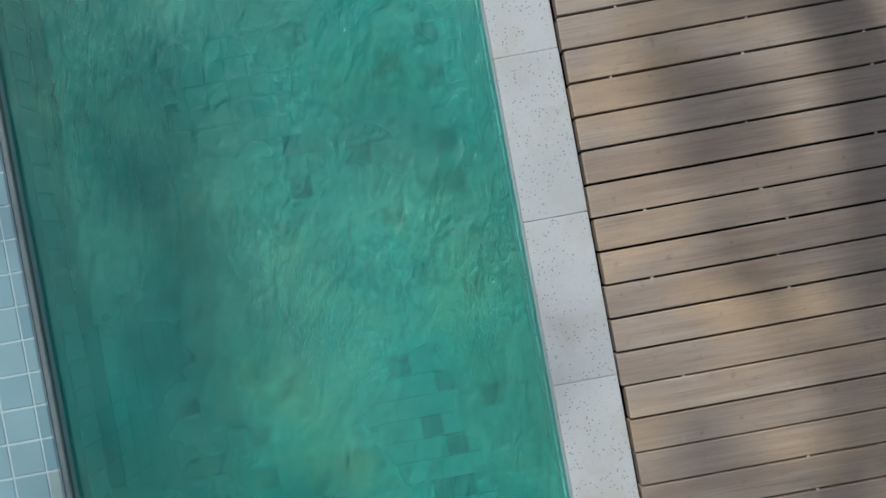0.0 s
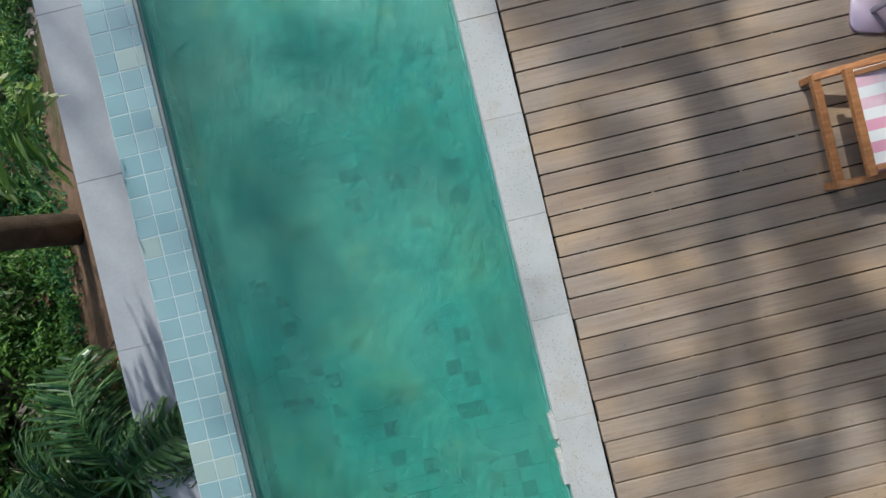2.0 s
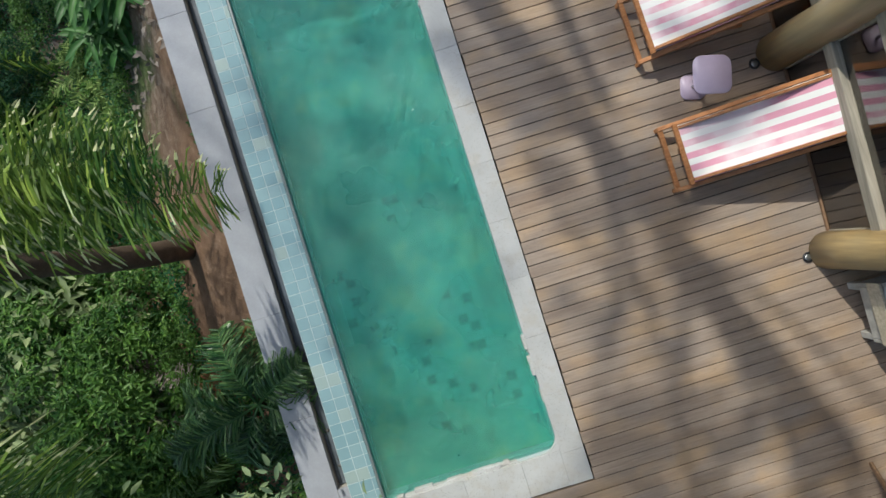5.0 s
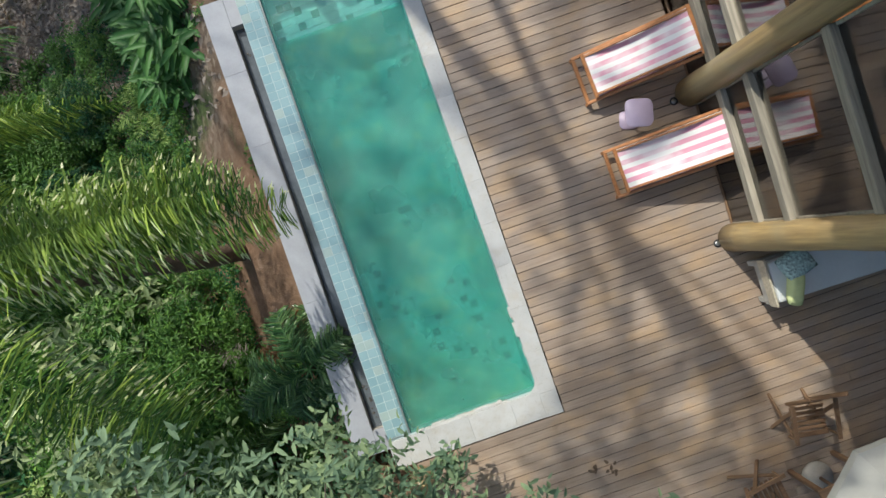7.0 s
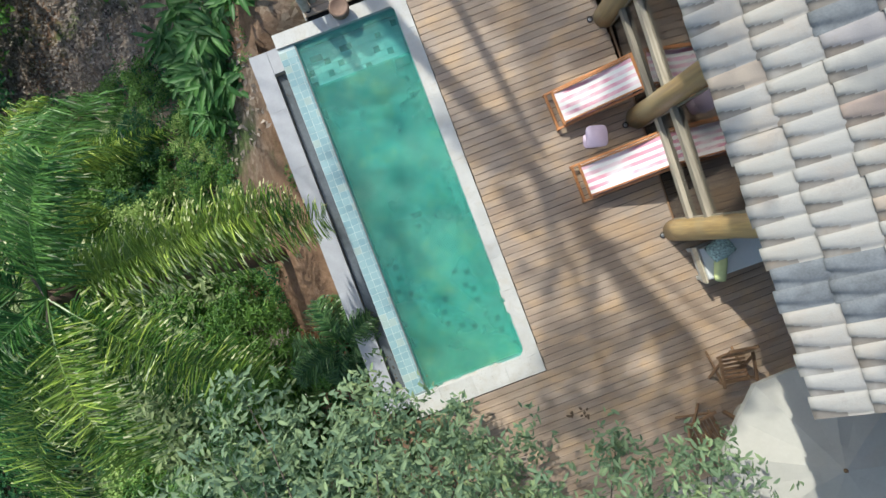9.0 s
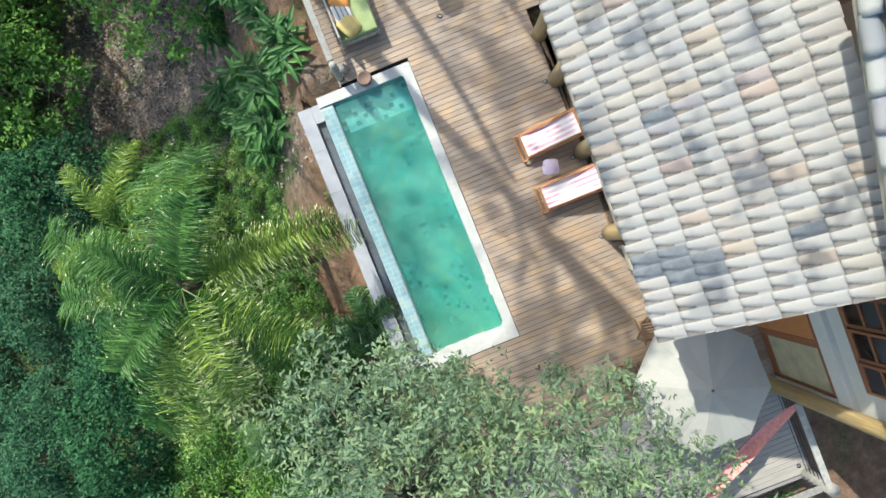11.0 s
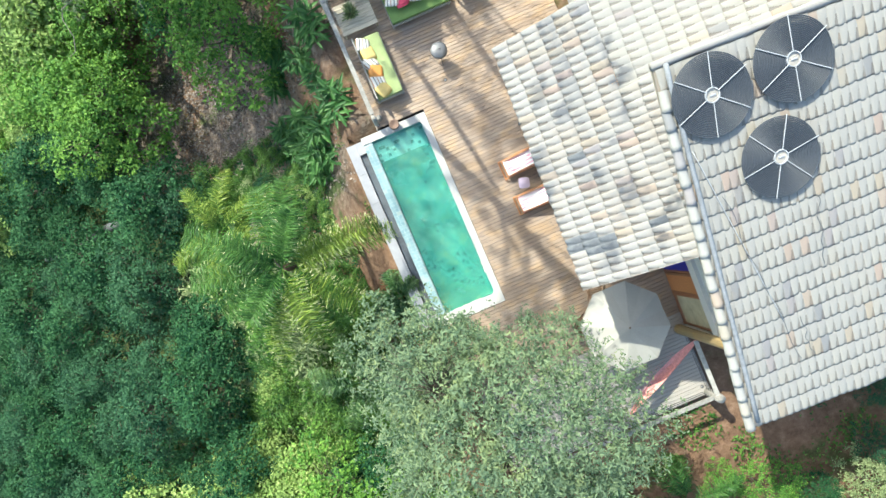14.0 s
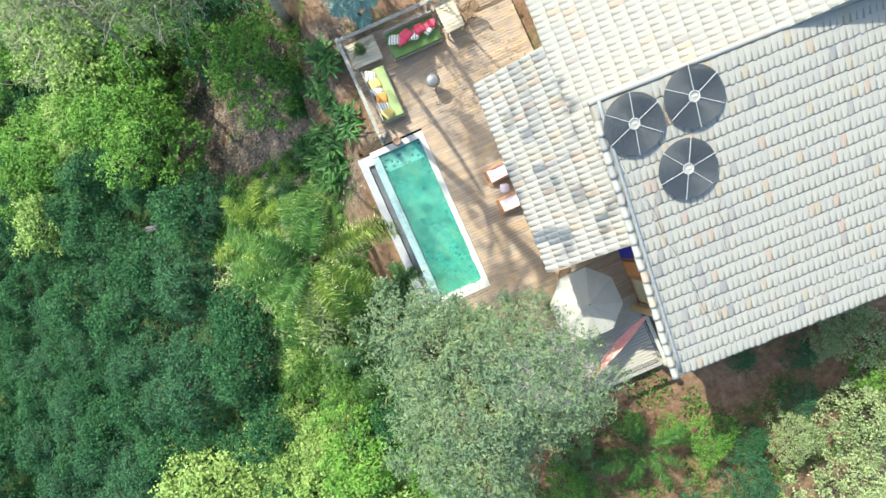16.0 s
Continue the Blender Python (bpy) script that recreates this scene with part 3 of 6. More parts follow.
def build_pool():
    rnd = random.Random(4)
    shell = bmesh.new()
    for b in ((PX0 - 0.28, PX0, PY0 - 0.3, PY1 + 0.2, -2.3, -0.07), (PX1, -0.03, PY0 - 0.3, PY1 + 0.2, -2.3, -0.06),
              (PX0, PX1, PY0 - 0.3, PY0, -2.3, -0.06), (PX0, PX1, PY1, PY1 + 0.2, -2.3, -0.06), (PX0, PX1, PY0, PY1, -2.3, -0.95)):
        box(*b, 0, 1, shell)
    part("basin", shell, GROUT, pool, "pale grouted basin wall")
    shelf = box(PX0 + 0.002, PX1 - 0.002, 6.05, PY1 - 0.002, -0.95, -0.41, 0.01)
    part("shelf", shelf, GROUT, pool, "shallow ledge at the north end")
    # floor and shelf tiles, small proud squares with open joints
    bm = bmesh.new()
    p, g, dark, rd = 0.112, 0.005, bmesh.new(), random.Random(12)
    for zone_y0, zone_y1, z in ((PY0 + 0.01, 6.04, -0.95), (6.06, PY1 - 0.01, -0.41)):
        for i in range(int((PX1 - PX0) / p)):
            for j in range(int((zone_y1 - zone_y0) / p)):
                x, y, h = PX0 + 0.01 + i * p, zone_y0 + j * p, 0.008 + rnd.uniform(-0.001, 0.001)
                odd = (i + 2 * j + rd.choice((0, 0, 0, 1))) % 5 == 0 and rd.random() < 0.62
                box(x, x + p - g, y, y + p - g, z + 0.001, z + h, 0, 1, dark if odd else bm)
    for j in range(int((PY1 - PY0) / p)):
        for k in range(7):
            y, z = PY0 + 0.01 + j * p, -0.94 + k * p
            if y < 6.0 or z > -0.4:
                box(PX0 + 0.001, PX0 + 0.008, y, y + p - g, z, z + p - g, 0, 1, bm), box(PX1 - 0.008, PX1 - 0.001, y, y + p - g, z, z + p - g, 0, 1, bm)
    for i in range(int((PX1 - PX0) / p)):
        for k in range(7):
            x, z = PX0 + 0.01 + i * p, -0.94 + k * p
            box(x, x + p - g, PY0 + 0.001, PY0 + 0.008, z, z + p - g, 0, 1, bm)
            if z > -0.4:
                box(x, x + p - g, PY1 - 0.008, PY1 - 0.001, z, z + p - g, 0, 1, bm)
    tagged(part("floor_tile", bm, FLOORTILE, pool), "mottled pale green stone tiles", kind="stuff")
    tagged(part("dark_tile", dark, DARKTILE, pool), "dark green tiles scattered over the pool floor", kind="stuff")
    # water
    bm = bmesh.new()
    bmesh.ops.create_grid(bm, x_segments=60, y_segments=200, size=0.5)
    for v in bm.verts:
        x, y = PX0 - 0.01 + (v.co.x + 0.5) * (PX1 - PX0 + 0.02), PY0 - 0.01 + (v.co.y + 0.5) * (PY1 - PY0 + 0.02)
        v.co = Vector((x, y, -0.092 + 0.003 * noise.noise(Vector((x * 4.5, y * 3.0, 1.0))) + 0.0015 * noise.noise(Vector((x * 13, y * 9, 4.0)))))
    part("water_surface", bm, WATER, pool, "rippled cloudy green water", True)
    silt = bmesh.new()
    bmesh.ops.create_grid(silt, x_segments=16, y_segments=50, size=0.5)
    for v in silt.verts:
        x, y = PX0 + 0.012 + (v.co.x + 0.5) * (PX1 - PX0 - 0.024), PY0 + 0.012 + (v.co.y + 0.5) * (6.035 - PY0)
        v.co = Vector((x, y, -0.27 + 0.05 * noise.noise(Vector((x * 1.2, y * 1.2, 3.0)))))
    part("silt_cloud", silt, SILT, pool, "cloudy green silt hanging in the water", True)
    # ledge tiles of the overflow edge
    part("weir_edge", box(PX0 - 0.02, PX0 + 0.002, PY0 + 0.02, PY1 - 0.01, -0.069, -0.048, 0.003), EDGESTRIP, pool, "grey rounded edge strip")
    part("weir_bed", box(CX0 + 0.002, PX0 - 0.021, PY0 + 0.02, PY1 - 0.01, -0.2, -0.0412, 0.004), GROUT, pool, "white grout bed")
    pt = 0.1238
    m1 = mesh("tile", box(-0.0595, 0.0595, -0.0595, 0.0595, -0.006, 0.004, 0.003), LEDGE)
    m2 = mesh("tile", box(-0.021, 0.021, -0.0595, 0.0595, -0.006, 0.004, 0.003), LEDGE)
    rows = int((PY1 - PY0 - 0.03) / pt)
    for j in range(rows):
        y = PY0 + 0.03 + (j + 0.5) * pt
        for x, me in ((-2.3135, m1), (-2.189, m1), (-2.1035, m2)):
            t = part("tile", me, LEDGE, pool)
            t.matrix_basis = Matrix.Translation((x, y, -0.043)) @ Euler((rnd.uniform(-0.006, 0.006), rnd.uniform(-0.006, 0.006) + (0.06 if x > -2.15 else 0), 0)).to_matrix().to_4x4()
    # coping stones: east, north, south
    for k in range(13):
        y0, y1 = max(-0.27 + 0.6 * k, CY0), min(-0.27 + 0.6 * (k + 1), CY1)
        if y1 - y0 > 0.05:
            slab(PX1 + 0.0, -0.006, y0 + 0.0004, y1 - 0.0004, rnd.uniform(-0.002, 0.002), parent=pool, tilt=rnd.uniform(-0.004, 0.004))
    xs = [CX0, -1.85, -1.25, -0.65, PX1]
    for a, b in zip(xs, xs[1:]):
        slab(a + 0.0008, b - 0.0008, CY0 + 0.004, PY0 - 0.01 + rnd.uniform(-0.01, 0.01), rnd.uniform(-0.002, 0.002), parent=pool)
        slab(a + 0.0008, b - 0.0008, PY1, CY1, rnd.uniform(-0.002, 0.002), parent=pool)
    # rounded inner corners
    for cx, cy, sx, sy, r in ((PX1, PY0 - 0.01, -1, 1, 0.17), (PX1, PY1, -1, -1, 0.09)):
        bm = bmesh.new()
        arc = [(cx + sx * r * (1 - math.sin(a)), cy + sy * r * (1 - math.cos(a))) for a in (math.pi / 2 * k / 8 for k in range(9))]
        loop = [(cx, cy)] + arc
        lo = [bm.verts.new((x, y, -0.052)) for x, y in loop]
        hi = [bm.verts.new((x, y, -0.003)) for x, y in loop]
        bm.faces.new(hi), bm.faces.new(lo[::-1])
        for k in range(len(loop)):
            bm.faces.new((lo[k], lo[(k + 1) % len(loop)], hi[(k + 1) % len(loop)], hi[k]))
        bmesh.ops.recalc_face_normals(bm, faces=bm.faces)
        part("corner_stone", bm, COPING, pool)
    # worn mortar at the water line
    rg = random.Random(9)
    bm = bmesh.new()
    for k in range(22):
        y = rg.choice((1.0, 1.3, 1.55, 4.9, 5.0)) + rg.uniform(-0.16, 0.16)
        w = rg.uniform(0.004, 0.012) if k > 12 else rg.uniform(0.012, 0.035)
        y = y if k > 12 else rg.uniform(1.12, 1.5)
        box(PX1 - w, PX1 + 0.01, y, y + rg.uniform(0.03, 0.12), -0.11, -0.01 - 0.0017 * k, 0.004, 1, bm)
    for k in range(30):
        x = rg.uniform(PX0 + 0.1, PX1 - 0.5)
        box(x, x + rg.uniform(0.05, 0.2), PY0 - 0.01, PY0 + rg.uniform(0.0, 0.035), -0.11, -0.01 - 0.0017 * k, 0.004, 1, bm)
    part("mortar", bm, COPING, pool, "crumbled white mortar at the water line")
    # overflow channel and its outer rim
    rim = bmesh.new()
    RZ = -0.66
    box(-3.0, -2.68, 0.1, 7.1, -4.2, RZ - 0.05, 0, 1, rim)
    box(-2.68, CX0 - 0.01, 0.1, 0.43, -4.2, RZ - 0.05, 0, 1, rim)
    box(-2.68, CX0 - 0.01, 6.66, 7.1, -4.2, RZ - 0.05, 0, 1, rim)
    box(-2.68, CX0, 0.43, 6.66, -1.5, -1.05, 0, 1, rim)
    box(CX0 + 0.001, PX0 - 0.285, 0.1, 7.0, -4.2, -0.21, 0, 1, rim)
    part("channel_wall", rim, CONCRETE, pool, "rendered wall of the overflow channel")
    ys = [0.1, 1.3, 2.5, 3.7, 4.9, 6.0, 7.1]
    for a, b in zip(ys, ys[1:]):
        slab(-3.01, -2.67, a, b - 0.002, RZ, mat=RIM, parent=pool)
    slab(-2.667, CX0 - 0.012, 0.1, 0.43, RZ, mat=RIM, parent=pool), slab(-2.667, CX0 - 0.012, 6.66, 7.1, RZ, mat=RIM, parent=pool)
    part("channel_water", box(-2.665, CX0 - 0.014, 0.44, 6.65, -1.0, -0.8), DARKWATER, pool, "still dark water in the channel")
    bm = bmesh.new()
    for k in range(70):
        r = rnd.uniform(0.012, 0.03)
        m = Matrix.Translation((rnd.uniform(-2.63, -2.38), rnd.uniform(0.46, 2.0) if k < 45 else rnd.uniform(6.0, 6.62), -0.805)) @ Matrix.Diagonal((r * rnd.uniform(0.7, 1.3), r, r * 0.6, 1))
        bmesh.ops.create_icosphere(bm, subdivisions=1, radius=1.0, matrix=m)
    tagged(part("pebble", bm, PEBBLE, pool, "", True), "dark pebbles in the channel", kind="stuff")


build_pool()


# ---- deck ----
deck = thing("floor", "weathered brown hardwood deck of narrow boards", "deck", kind="structure")
PITCH = 0.1233


def build_deck():
    rnd = random.Random(11)
    me = mesh("deck_board", box(0, 1, -0.0575, 0.0575, -0.045, 0, 0.002), DECK)
    # same boards for the terrace, its shaded tone put into the colour
    grey = mesh("deck_board", box(0, 1, -0.0575, 0.0575, -0.045, 0, 0.002), SHADEDECK)
    spots = bmesh.new()
    y = 2.452 - 65.5 * PITCH
    while y < 11.55:
        if y < CY0 - 0.02:
            spans = [(-2.1, 5.2 if y < -3.4 else 5.4)]
        elif y < CY1 + 0.03:
            spans = [(0.007, 5.4 if y < 1.2 else 3.05)]
        else:
            spans = [(-1.72, 5.6)]
        if CY0 - 0.06 < y < CY0 + 0.06:
            spans = [(0.007, 5.4)]
        for a, b in spans:
            cuts = [a]
            x = a + rnd.uniform(4.5, 9.0)
            while x < b - 0.8:
                cuts.append(x)
                x += rnd.uniform(2.4, 4.2)
            cuts.append(b)
            for c, d in zip(cuts, cuts[1:]):
                o = part("deck_board", grey if y < -2.75 else me, DECK, deck)
                o.matrix_basis = Matrix.Translation((c + 0.001 + (rnd.uniform(-0.006, 0.006) if c == a else 0), y + rnd.uniform(-0.0008, 0.0008), rnd.uniform(-0.0012, 0.0012))) @ Matrix.Rotation(rnd.uniform(-0.01, 0.01), 4, "X") @ Matrix.Diagonal((d - c - 0.003, 1, 1, 1))
            for k in range(int((b - a) / 0.45)):
                if rnd.random() < 0.5:
                    w = rnd.uniform(0.004, 0.012)
                    xx = a + 0.2 + 0.45 * k + rnd.uniform(-0.05, 0.05)
                    box(xx, xx + w, y + 0.058, y + PITCH - 0.058, -0.012, -0.003, 0, 1, spots)
        y += PITCH
    tagged(part("gap_debris", spots, plain("pale_debris", (0.45, 0.4, 0.33), 0.9, 0.3), deck), "pale specks in the board gaps", kind="stuff")
    # near-black sheet below the boards paints the shade seen through their gaps
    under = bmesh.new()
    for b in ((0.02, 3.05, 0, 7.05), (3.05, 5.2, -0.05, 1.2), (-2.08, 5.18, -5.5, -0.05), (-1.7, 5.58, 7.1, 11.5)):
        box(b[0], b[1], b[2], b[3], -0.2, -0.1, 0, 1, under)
    part("joist_bed", under, plain("under_deck_shade", (0.015, 0.013, 0.011), 0.95, 0.3), deck, "near-black sheet that paints the shade in the board gaps")
    skirt = bmesh.new()
    box(-1.74, -1.71, 7.1, 11.52, -1.4, -0.03, 0, 1, skirt), box(-1.7, 5.5, 11.5, 11.53, -1.4, -0.03, 0, 1, skirt)
    box(-2.1, 5.2, -5.58, -5.55, -0.7, -0.03, 0, 1, skirt), box(5.2, 5.23, -5.58, -3.4, -0.7, -0.03, 0, 1, skirt)
    part("skirt_board", skirt, RAILWOOD, deck, "grey skirting under the deck edge")


# ---- house, turned a little against the pool ----
HM = pose(2.9, 1.47, 0, 0, 0, -2.6)
ROOF_A = dict(u0=-1.17, u1=2.0, v0=-1.5, v1=5.22, z=4.9, rise=0.62)


def build_house():
    # log columns of the glass front
    for v, h, lean in ((0.0, 5.15, 0.0), (2.04, 5.15, 0.02), (3.86, 5.15, 0.0), (5.0, 5.1, 0.0)):
        rnd = random.Random(int(v * 10))
        pts = [(0.02 * noise.noise(Vector((v, k * 0.6, 0))), v + 0.02 * noise.noise(Vector((k * 0.7, v, 3))) + lean * k * 0.1, h * k / 12) for k in range(13)]
        col = part("log_column", tube(pts, [0.185 - 0.0035 * k + 0.006 * rnd.random() for k in range(13)], 18), LOG, None, "", True)
        col.matrix_basis = HM
        tagged(col, "round varnished log column on the deck", "column", "log columns of the glass front")
    front = thing("glass_front", "tall glazed timber front with weathered cross beams", "window wall", m=HM, kind="structure")
    for a, b in ((0.16, 1.88), (2.2, 3.7), (4.02, 4.86)):
        for z, w in ((0.74, 0.13), (1.4, 0.15), (2.78, 0.15), (4.1, 0.13)):
            part("cross_beam", box(0.05 - w / 2, 0.05 + w / 2, a, b, z - 0.06, z + 0.06, 0.012, 2), BEAM, front)
        part("sill_strip", box(0.035, 0.083, a, b, 0.001, 0.028, 0.004), CHAIRWOOD, front, "low dark sill under the glass")
        for z0, z1 in ((0.032, 0.68), (0.8, 1.34), (1.46, 2.72), (2.84, 4.04), (4.16, 5.0)):
            part("pane", box(0.055, 0.063, a, b, z0, z1), GLASS, front, "clear window pane").visible_shadow = False
            for y0, y1 in ((a, a + 0.035), (b - 0.035, b)):
                part("sash", box(0.04, 0.08, y0, y1, z0, z1, 0.004), BEAM, front)
    # rooms behind the glass
    room = thing("wall_living", "plastered walls of the high living room", "wall", m=HM, kind="structure")
    part("wall_south", box(0.12, 2.3, -0.12, 0.06, -0.3, 5.6), WHITEWALL, room)
    part("wall_lining", box(0.2, 4.6, 0.062, 0.09, 0.0, 5.0), TEAK, room, "orange boarded inner wall")
    part("wall_back", box(4.6, 4.75, 0.06, 9.0, -0.3, 5.9), WHITEWALL, room)
    part("wall_north", box(0.12, 4.6, 5.02, 5.15, -0.3, 0.25), WHITEWALL, room)
    for u0 in (0.14, 1.0, 1.9, 2.8, 3.7):
        part("mullion", box(u0, u0 + 0.07, 5.04, 5.12, 0.25, 5.0), BEAM, room)
        part("pane", box(u0 + 0.071, u0 + 0.83, 5.075, 5.083, 0.25, 5.0), GLASS, room, "clear window pane").visible_shadow = False
    fl = thing("floor_living", "orange-brown plank floor of the living room", "floor", m=HM, kind="structure")
    for k in range(26):
        part("plank", box(0.1, 4.6, 0.07 + k * 0.19, 0.256 + k * 0.19, -0.1, -0.012, 0.003), ROOMFLOOR, fl)
    cab = thing("sideboard", "orange wooden sideboard inside the living room", "sideboard", m=HM)
    part("body", box(1.6, 2.2, 2.3, 4.2, -0.01, 0.75, 0.01), TEAK, cab)
    part("top", box(1.55, 2.25, 2.25, 4.25, 0.752, 0.79, 0.008), TEAK, cab)
    # roof over the living room: one tile pattern laid in rows
    tile = roof_tile()
    grey = tile.copy()
    grey.materials.clear()
    grey.materials.append(GREYTILE)
    grey.materials.append(GREYTILE)
    replaced = {(4, 1), (4, 2), (5, 0), (5, 1), (5, 2), (6, 0), (6, 1), (5, 5), (16, 2)}
    a = ROOF_A
    low = thing("roof_living", "whitewashed clay tile roof over the living room", "roof", m=HM, kind="structure")
    slope = math.atan(a["rise"])
    lay = Matrix.Translation((a["u0"], 0, a["z"])) @ Matrix.Rotation(-slope, 4, "Y")
    length = (a["u1"] - a["u0"]) / math.cos(slope)
    rnd = random.Random(21)
    pw, pl = 0.197, 0.43
    cols, rows = int((a["v1"] - a["v0"]) / pw), int(length / pl)
    for i in range(cols):
        for j in range(rows if a["v0"] + (i + 0.5) * pw < 2.8 else rows - 2):
            o = part("roof_tile", grey if (i, j) in replaced else tile, ROOF, low)
            o.matrix_basis = lay @ Matrix.Translation((j * pl + rnd.uniform(-0.025, 0.015), a["v0"] + (i + 0.5) * pw + rnd.uniform(-0.007, 0.007), 0.05)) @ Euler((rnd.uniform(-0.02, 0.02), 0.02 + rnd.uniform(-0.008, 0.012), rnd.uniform(-0.018, 0.018))).to_matrix().to_4x4()
    bm = box(0.02, rows * pl - 1.0, a["v0"] + 0.02, a["v1"] - 0.02, -0.05, 0.02)
    box(rows * pl - 1.0, rows * pl, a["v0"] + 0.02, 2.7, -0.05, 0.02, 0, 1, bm)
    bmesh.ops.transform(bm, matrix=lay, verts=bm.verts)
    part("roof_boarding", bm, BEAM, low, "timber boarding under the tiles")
    for k in range(9):
        v = a["v0"] + 0.1 + k * 0.815
        bm = box(-0.0, rows * pl - 1.0, v - 0.04, v + 0.04, -0.17, -0.052, 0.006)
        bmesh.ops.transform(bm, matrix=lay, verts=bm.verts)
        part("rafter", bm, LOG, low)
    # main roof: south slope with a ridge, tiles laid from the south eave
    high = thing("roof_main", "whitewashed clay tile roof of the main wing", "roof", m=HM, kind="structure")
    r = 0.25
    sl = math.atan(r)
    V0, V1, U0, U1, Z0 = -5.92, 2.75, 1.12, 13.4, 5.86
    many_tiles("roof_tile", high, tile, Matrix.Translation((0, V0, Z0)) @ Matrix.Rotation(math.pi / 2, 4, "Z") @ Matrix.Rotation(-sl, 4, "Y"),
               -U1, -U0, (V1 - V0) / math.cos(sl), pw, 0.42, 31, "rows of whitewashed clay tiles", ROOFWHITE)
    bm = box(U0 + 0.02, U1, 0.02, (V1 - V0) / math.cos(sl), -0.1, 0.015)
    bmesh.ops.transform(bm, matrix=Matrix.Translation((0, V0, Z0)) @ Matrix.Rotation(sl, 4, "X"), verts=bm.verts)
    part("roof_boarding", bm, ROOF, high, "mortared edge under the tiles")
    top = Z0 + r * (V1 - V0)
    part("ridge_cap", tube([(U0 + k * 0.4, V1 + 0.03, top + 0.0 + 0.012 * (k % 2)) for k in range(32)], [0.085 + 0.015 * (k % 2) for k in range(32)], 10), ROOF, high, "row of ridge tiles", True)
    part("gable_wall", box(U0 + 0.8, U1, V1 - 0.2, V1 - 0.05, 4.5, top - 0.12), WHITEWALL, high)
    # half-round cover tiles along the verge
    bm = bmesh.new()
    rings = []
    for x, rad in ((0.0, 0.118), (0.1, 0.112), (0.46, 0.1)):
        for thick in (0.0, 0.014):
            rings.append([bm.verts.new((-(rad - thick) * math.cos(q), x, (rad - thick) * 0.9 * math.sin(q))) for q in (-0.75 + 3.6 * k / 11 for k in range(12))])
    for k in range(11):
        bm.faces.new((rings[0][k], rings[0][k + 1], rings[1][k + 1], rings[1][k]))
        for p, q in ((0, 2), (2, 4), (1, 3), (3, 5)):
            f = bm.faces.new((rings[p][k], rings[q][k], rings[q][k + 1], rings[p][k + 1]))
            f.smooth = True
    bmesh.ops.recalc_face_normals(bm, faces=bm.faces)
    cover_tile = mesh("verge_tile", bm, VERGE)
    rv = random.Random(77)
    for k in range(20):
        v = 0.42 * k
        o = part("verge_tile", cover_tile, VERGE, high)
        o.matrix_basis = Matrix.Translation((U0 + 0.07 + rv.uniform(-0.012, 0.012), V0 - 0.02 + v * math.cos(sl), Z0 + 0.055 + v * math.sin(sl))) @ Euler((sl - 0.035 + rv.uniform(-0.015, 0.015), rv.uniform(-0.05, 0.05), rv.uniform(-0.03, 0.03))).to_matrix().to_4x4()
    # verge pipe of the main roof
    vp = [(U0 + 0.26, V0 + 0.15 + k * 0.5, Z0 + 0.13 + r * (0.15 + k * 0.5) + 0.012 * noise.noise(Vector((k * 0.8, 2, 1)))) for k in range(18)]
    part("verge_pipe", tube(vp, 0.055, 8), GREYPIPE, high, "grey pipe along the roof edge", True)
    # north part: the west slope carried on, set back
    north = thing("roof_north", "sun-bleached clay tile roof of the north wing", "roof", m=HM, kind="structure")
    nl = Matrix.Translation((1.05, 0, 6.27)) @ Matrix.Rotation(-math.atan(0.3), 4, "Y")
    many_tiles("roof_tile", north, tile, nl, 2.72, 12.0, 12.4, pw, 0.43, 41, "rows of bleached clay tiles", ROOFWHITE)
    bm = box(0.03, 12.4, 2.76, 11.97, -0.12, 0.0)
    bmesh.ops.transform(bm, matrix=nl, verts=bm.verts)
    part("roof_boarding", bm, BEAM, north)
    part("wall_north_wing", box(2.9, 3.05, 5.2, 11.8, -0.3, 5.7), WHITEWALL, north, "white wall under the north roof")
    # two-storey wall beside the lower terrace
    wing = thing("wall_west", "white two-storey wall with timber doors and casement windows", "wall", m=HM, kind="structure")
    x = 2.56
    for b in ((x, x + 0.15, -4.75, -4.55, -0.3, 6.0), (x, x + 0.15, -4.55, -1.0, 2.3, 2.5), (x, x + 0.15, -1.85, 0.06, -0.3, 2.3), (x, x + 0.15, -1.0, 0.06, 2.3, 6.6),
              (x, x + 0.15, -4.55, -1.0, 2.9, 3.3), (x, x + 0.15, -4.55, -4.1, 3.3, 6.0), (x, x + 0.15, -1.5, -1.0, 3.3, 6.0), (x, x + 0.15, -4.1, -1.5, 4.9, 6.0),
              (x + 0.15, 12.5, -4.75, -4.6, -0.9, 6.0)):
        part("wall_panel", box(*b), WHITEWALL, wing)
    part("floor_band", box(x - 0.12, x + 0.15, -4.7, -0.2, 2.5, 2.9, 0.01), WHITEWALL, wing, "white band between the storeys")
    part("dark_room", box(x + 1.2, x + 1.25, -4.6, 0.0, -0.3, 5.0), BOARDWOOD, wing, "shaded room behind the doors")
    part("room_floor", box(x + 0.15, x + 1.2, -4.6, 0.0, -0.12, -0.02), DECK, wing)
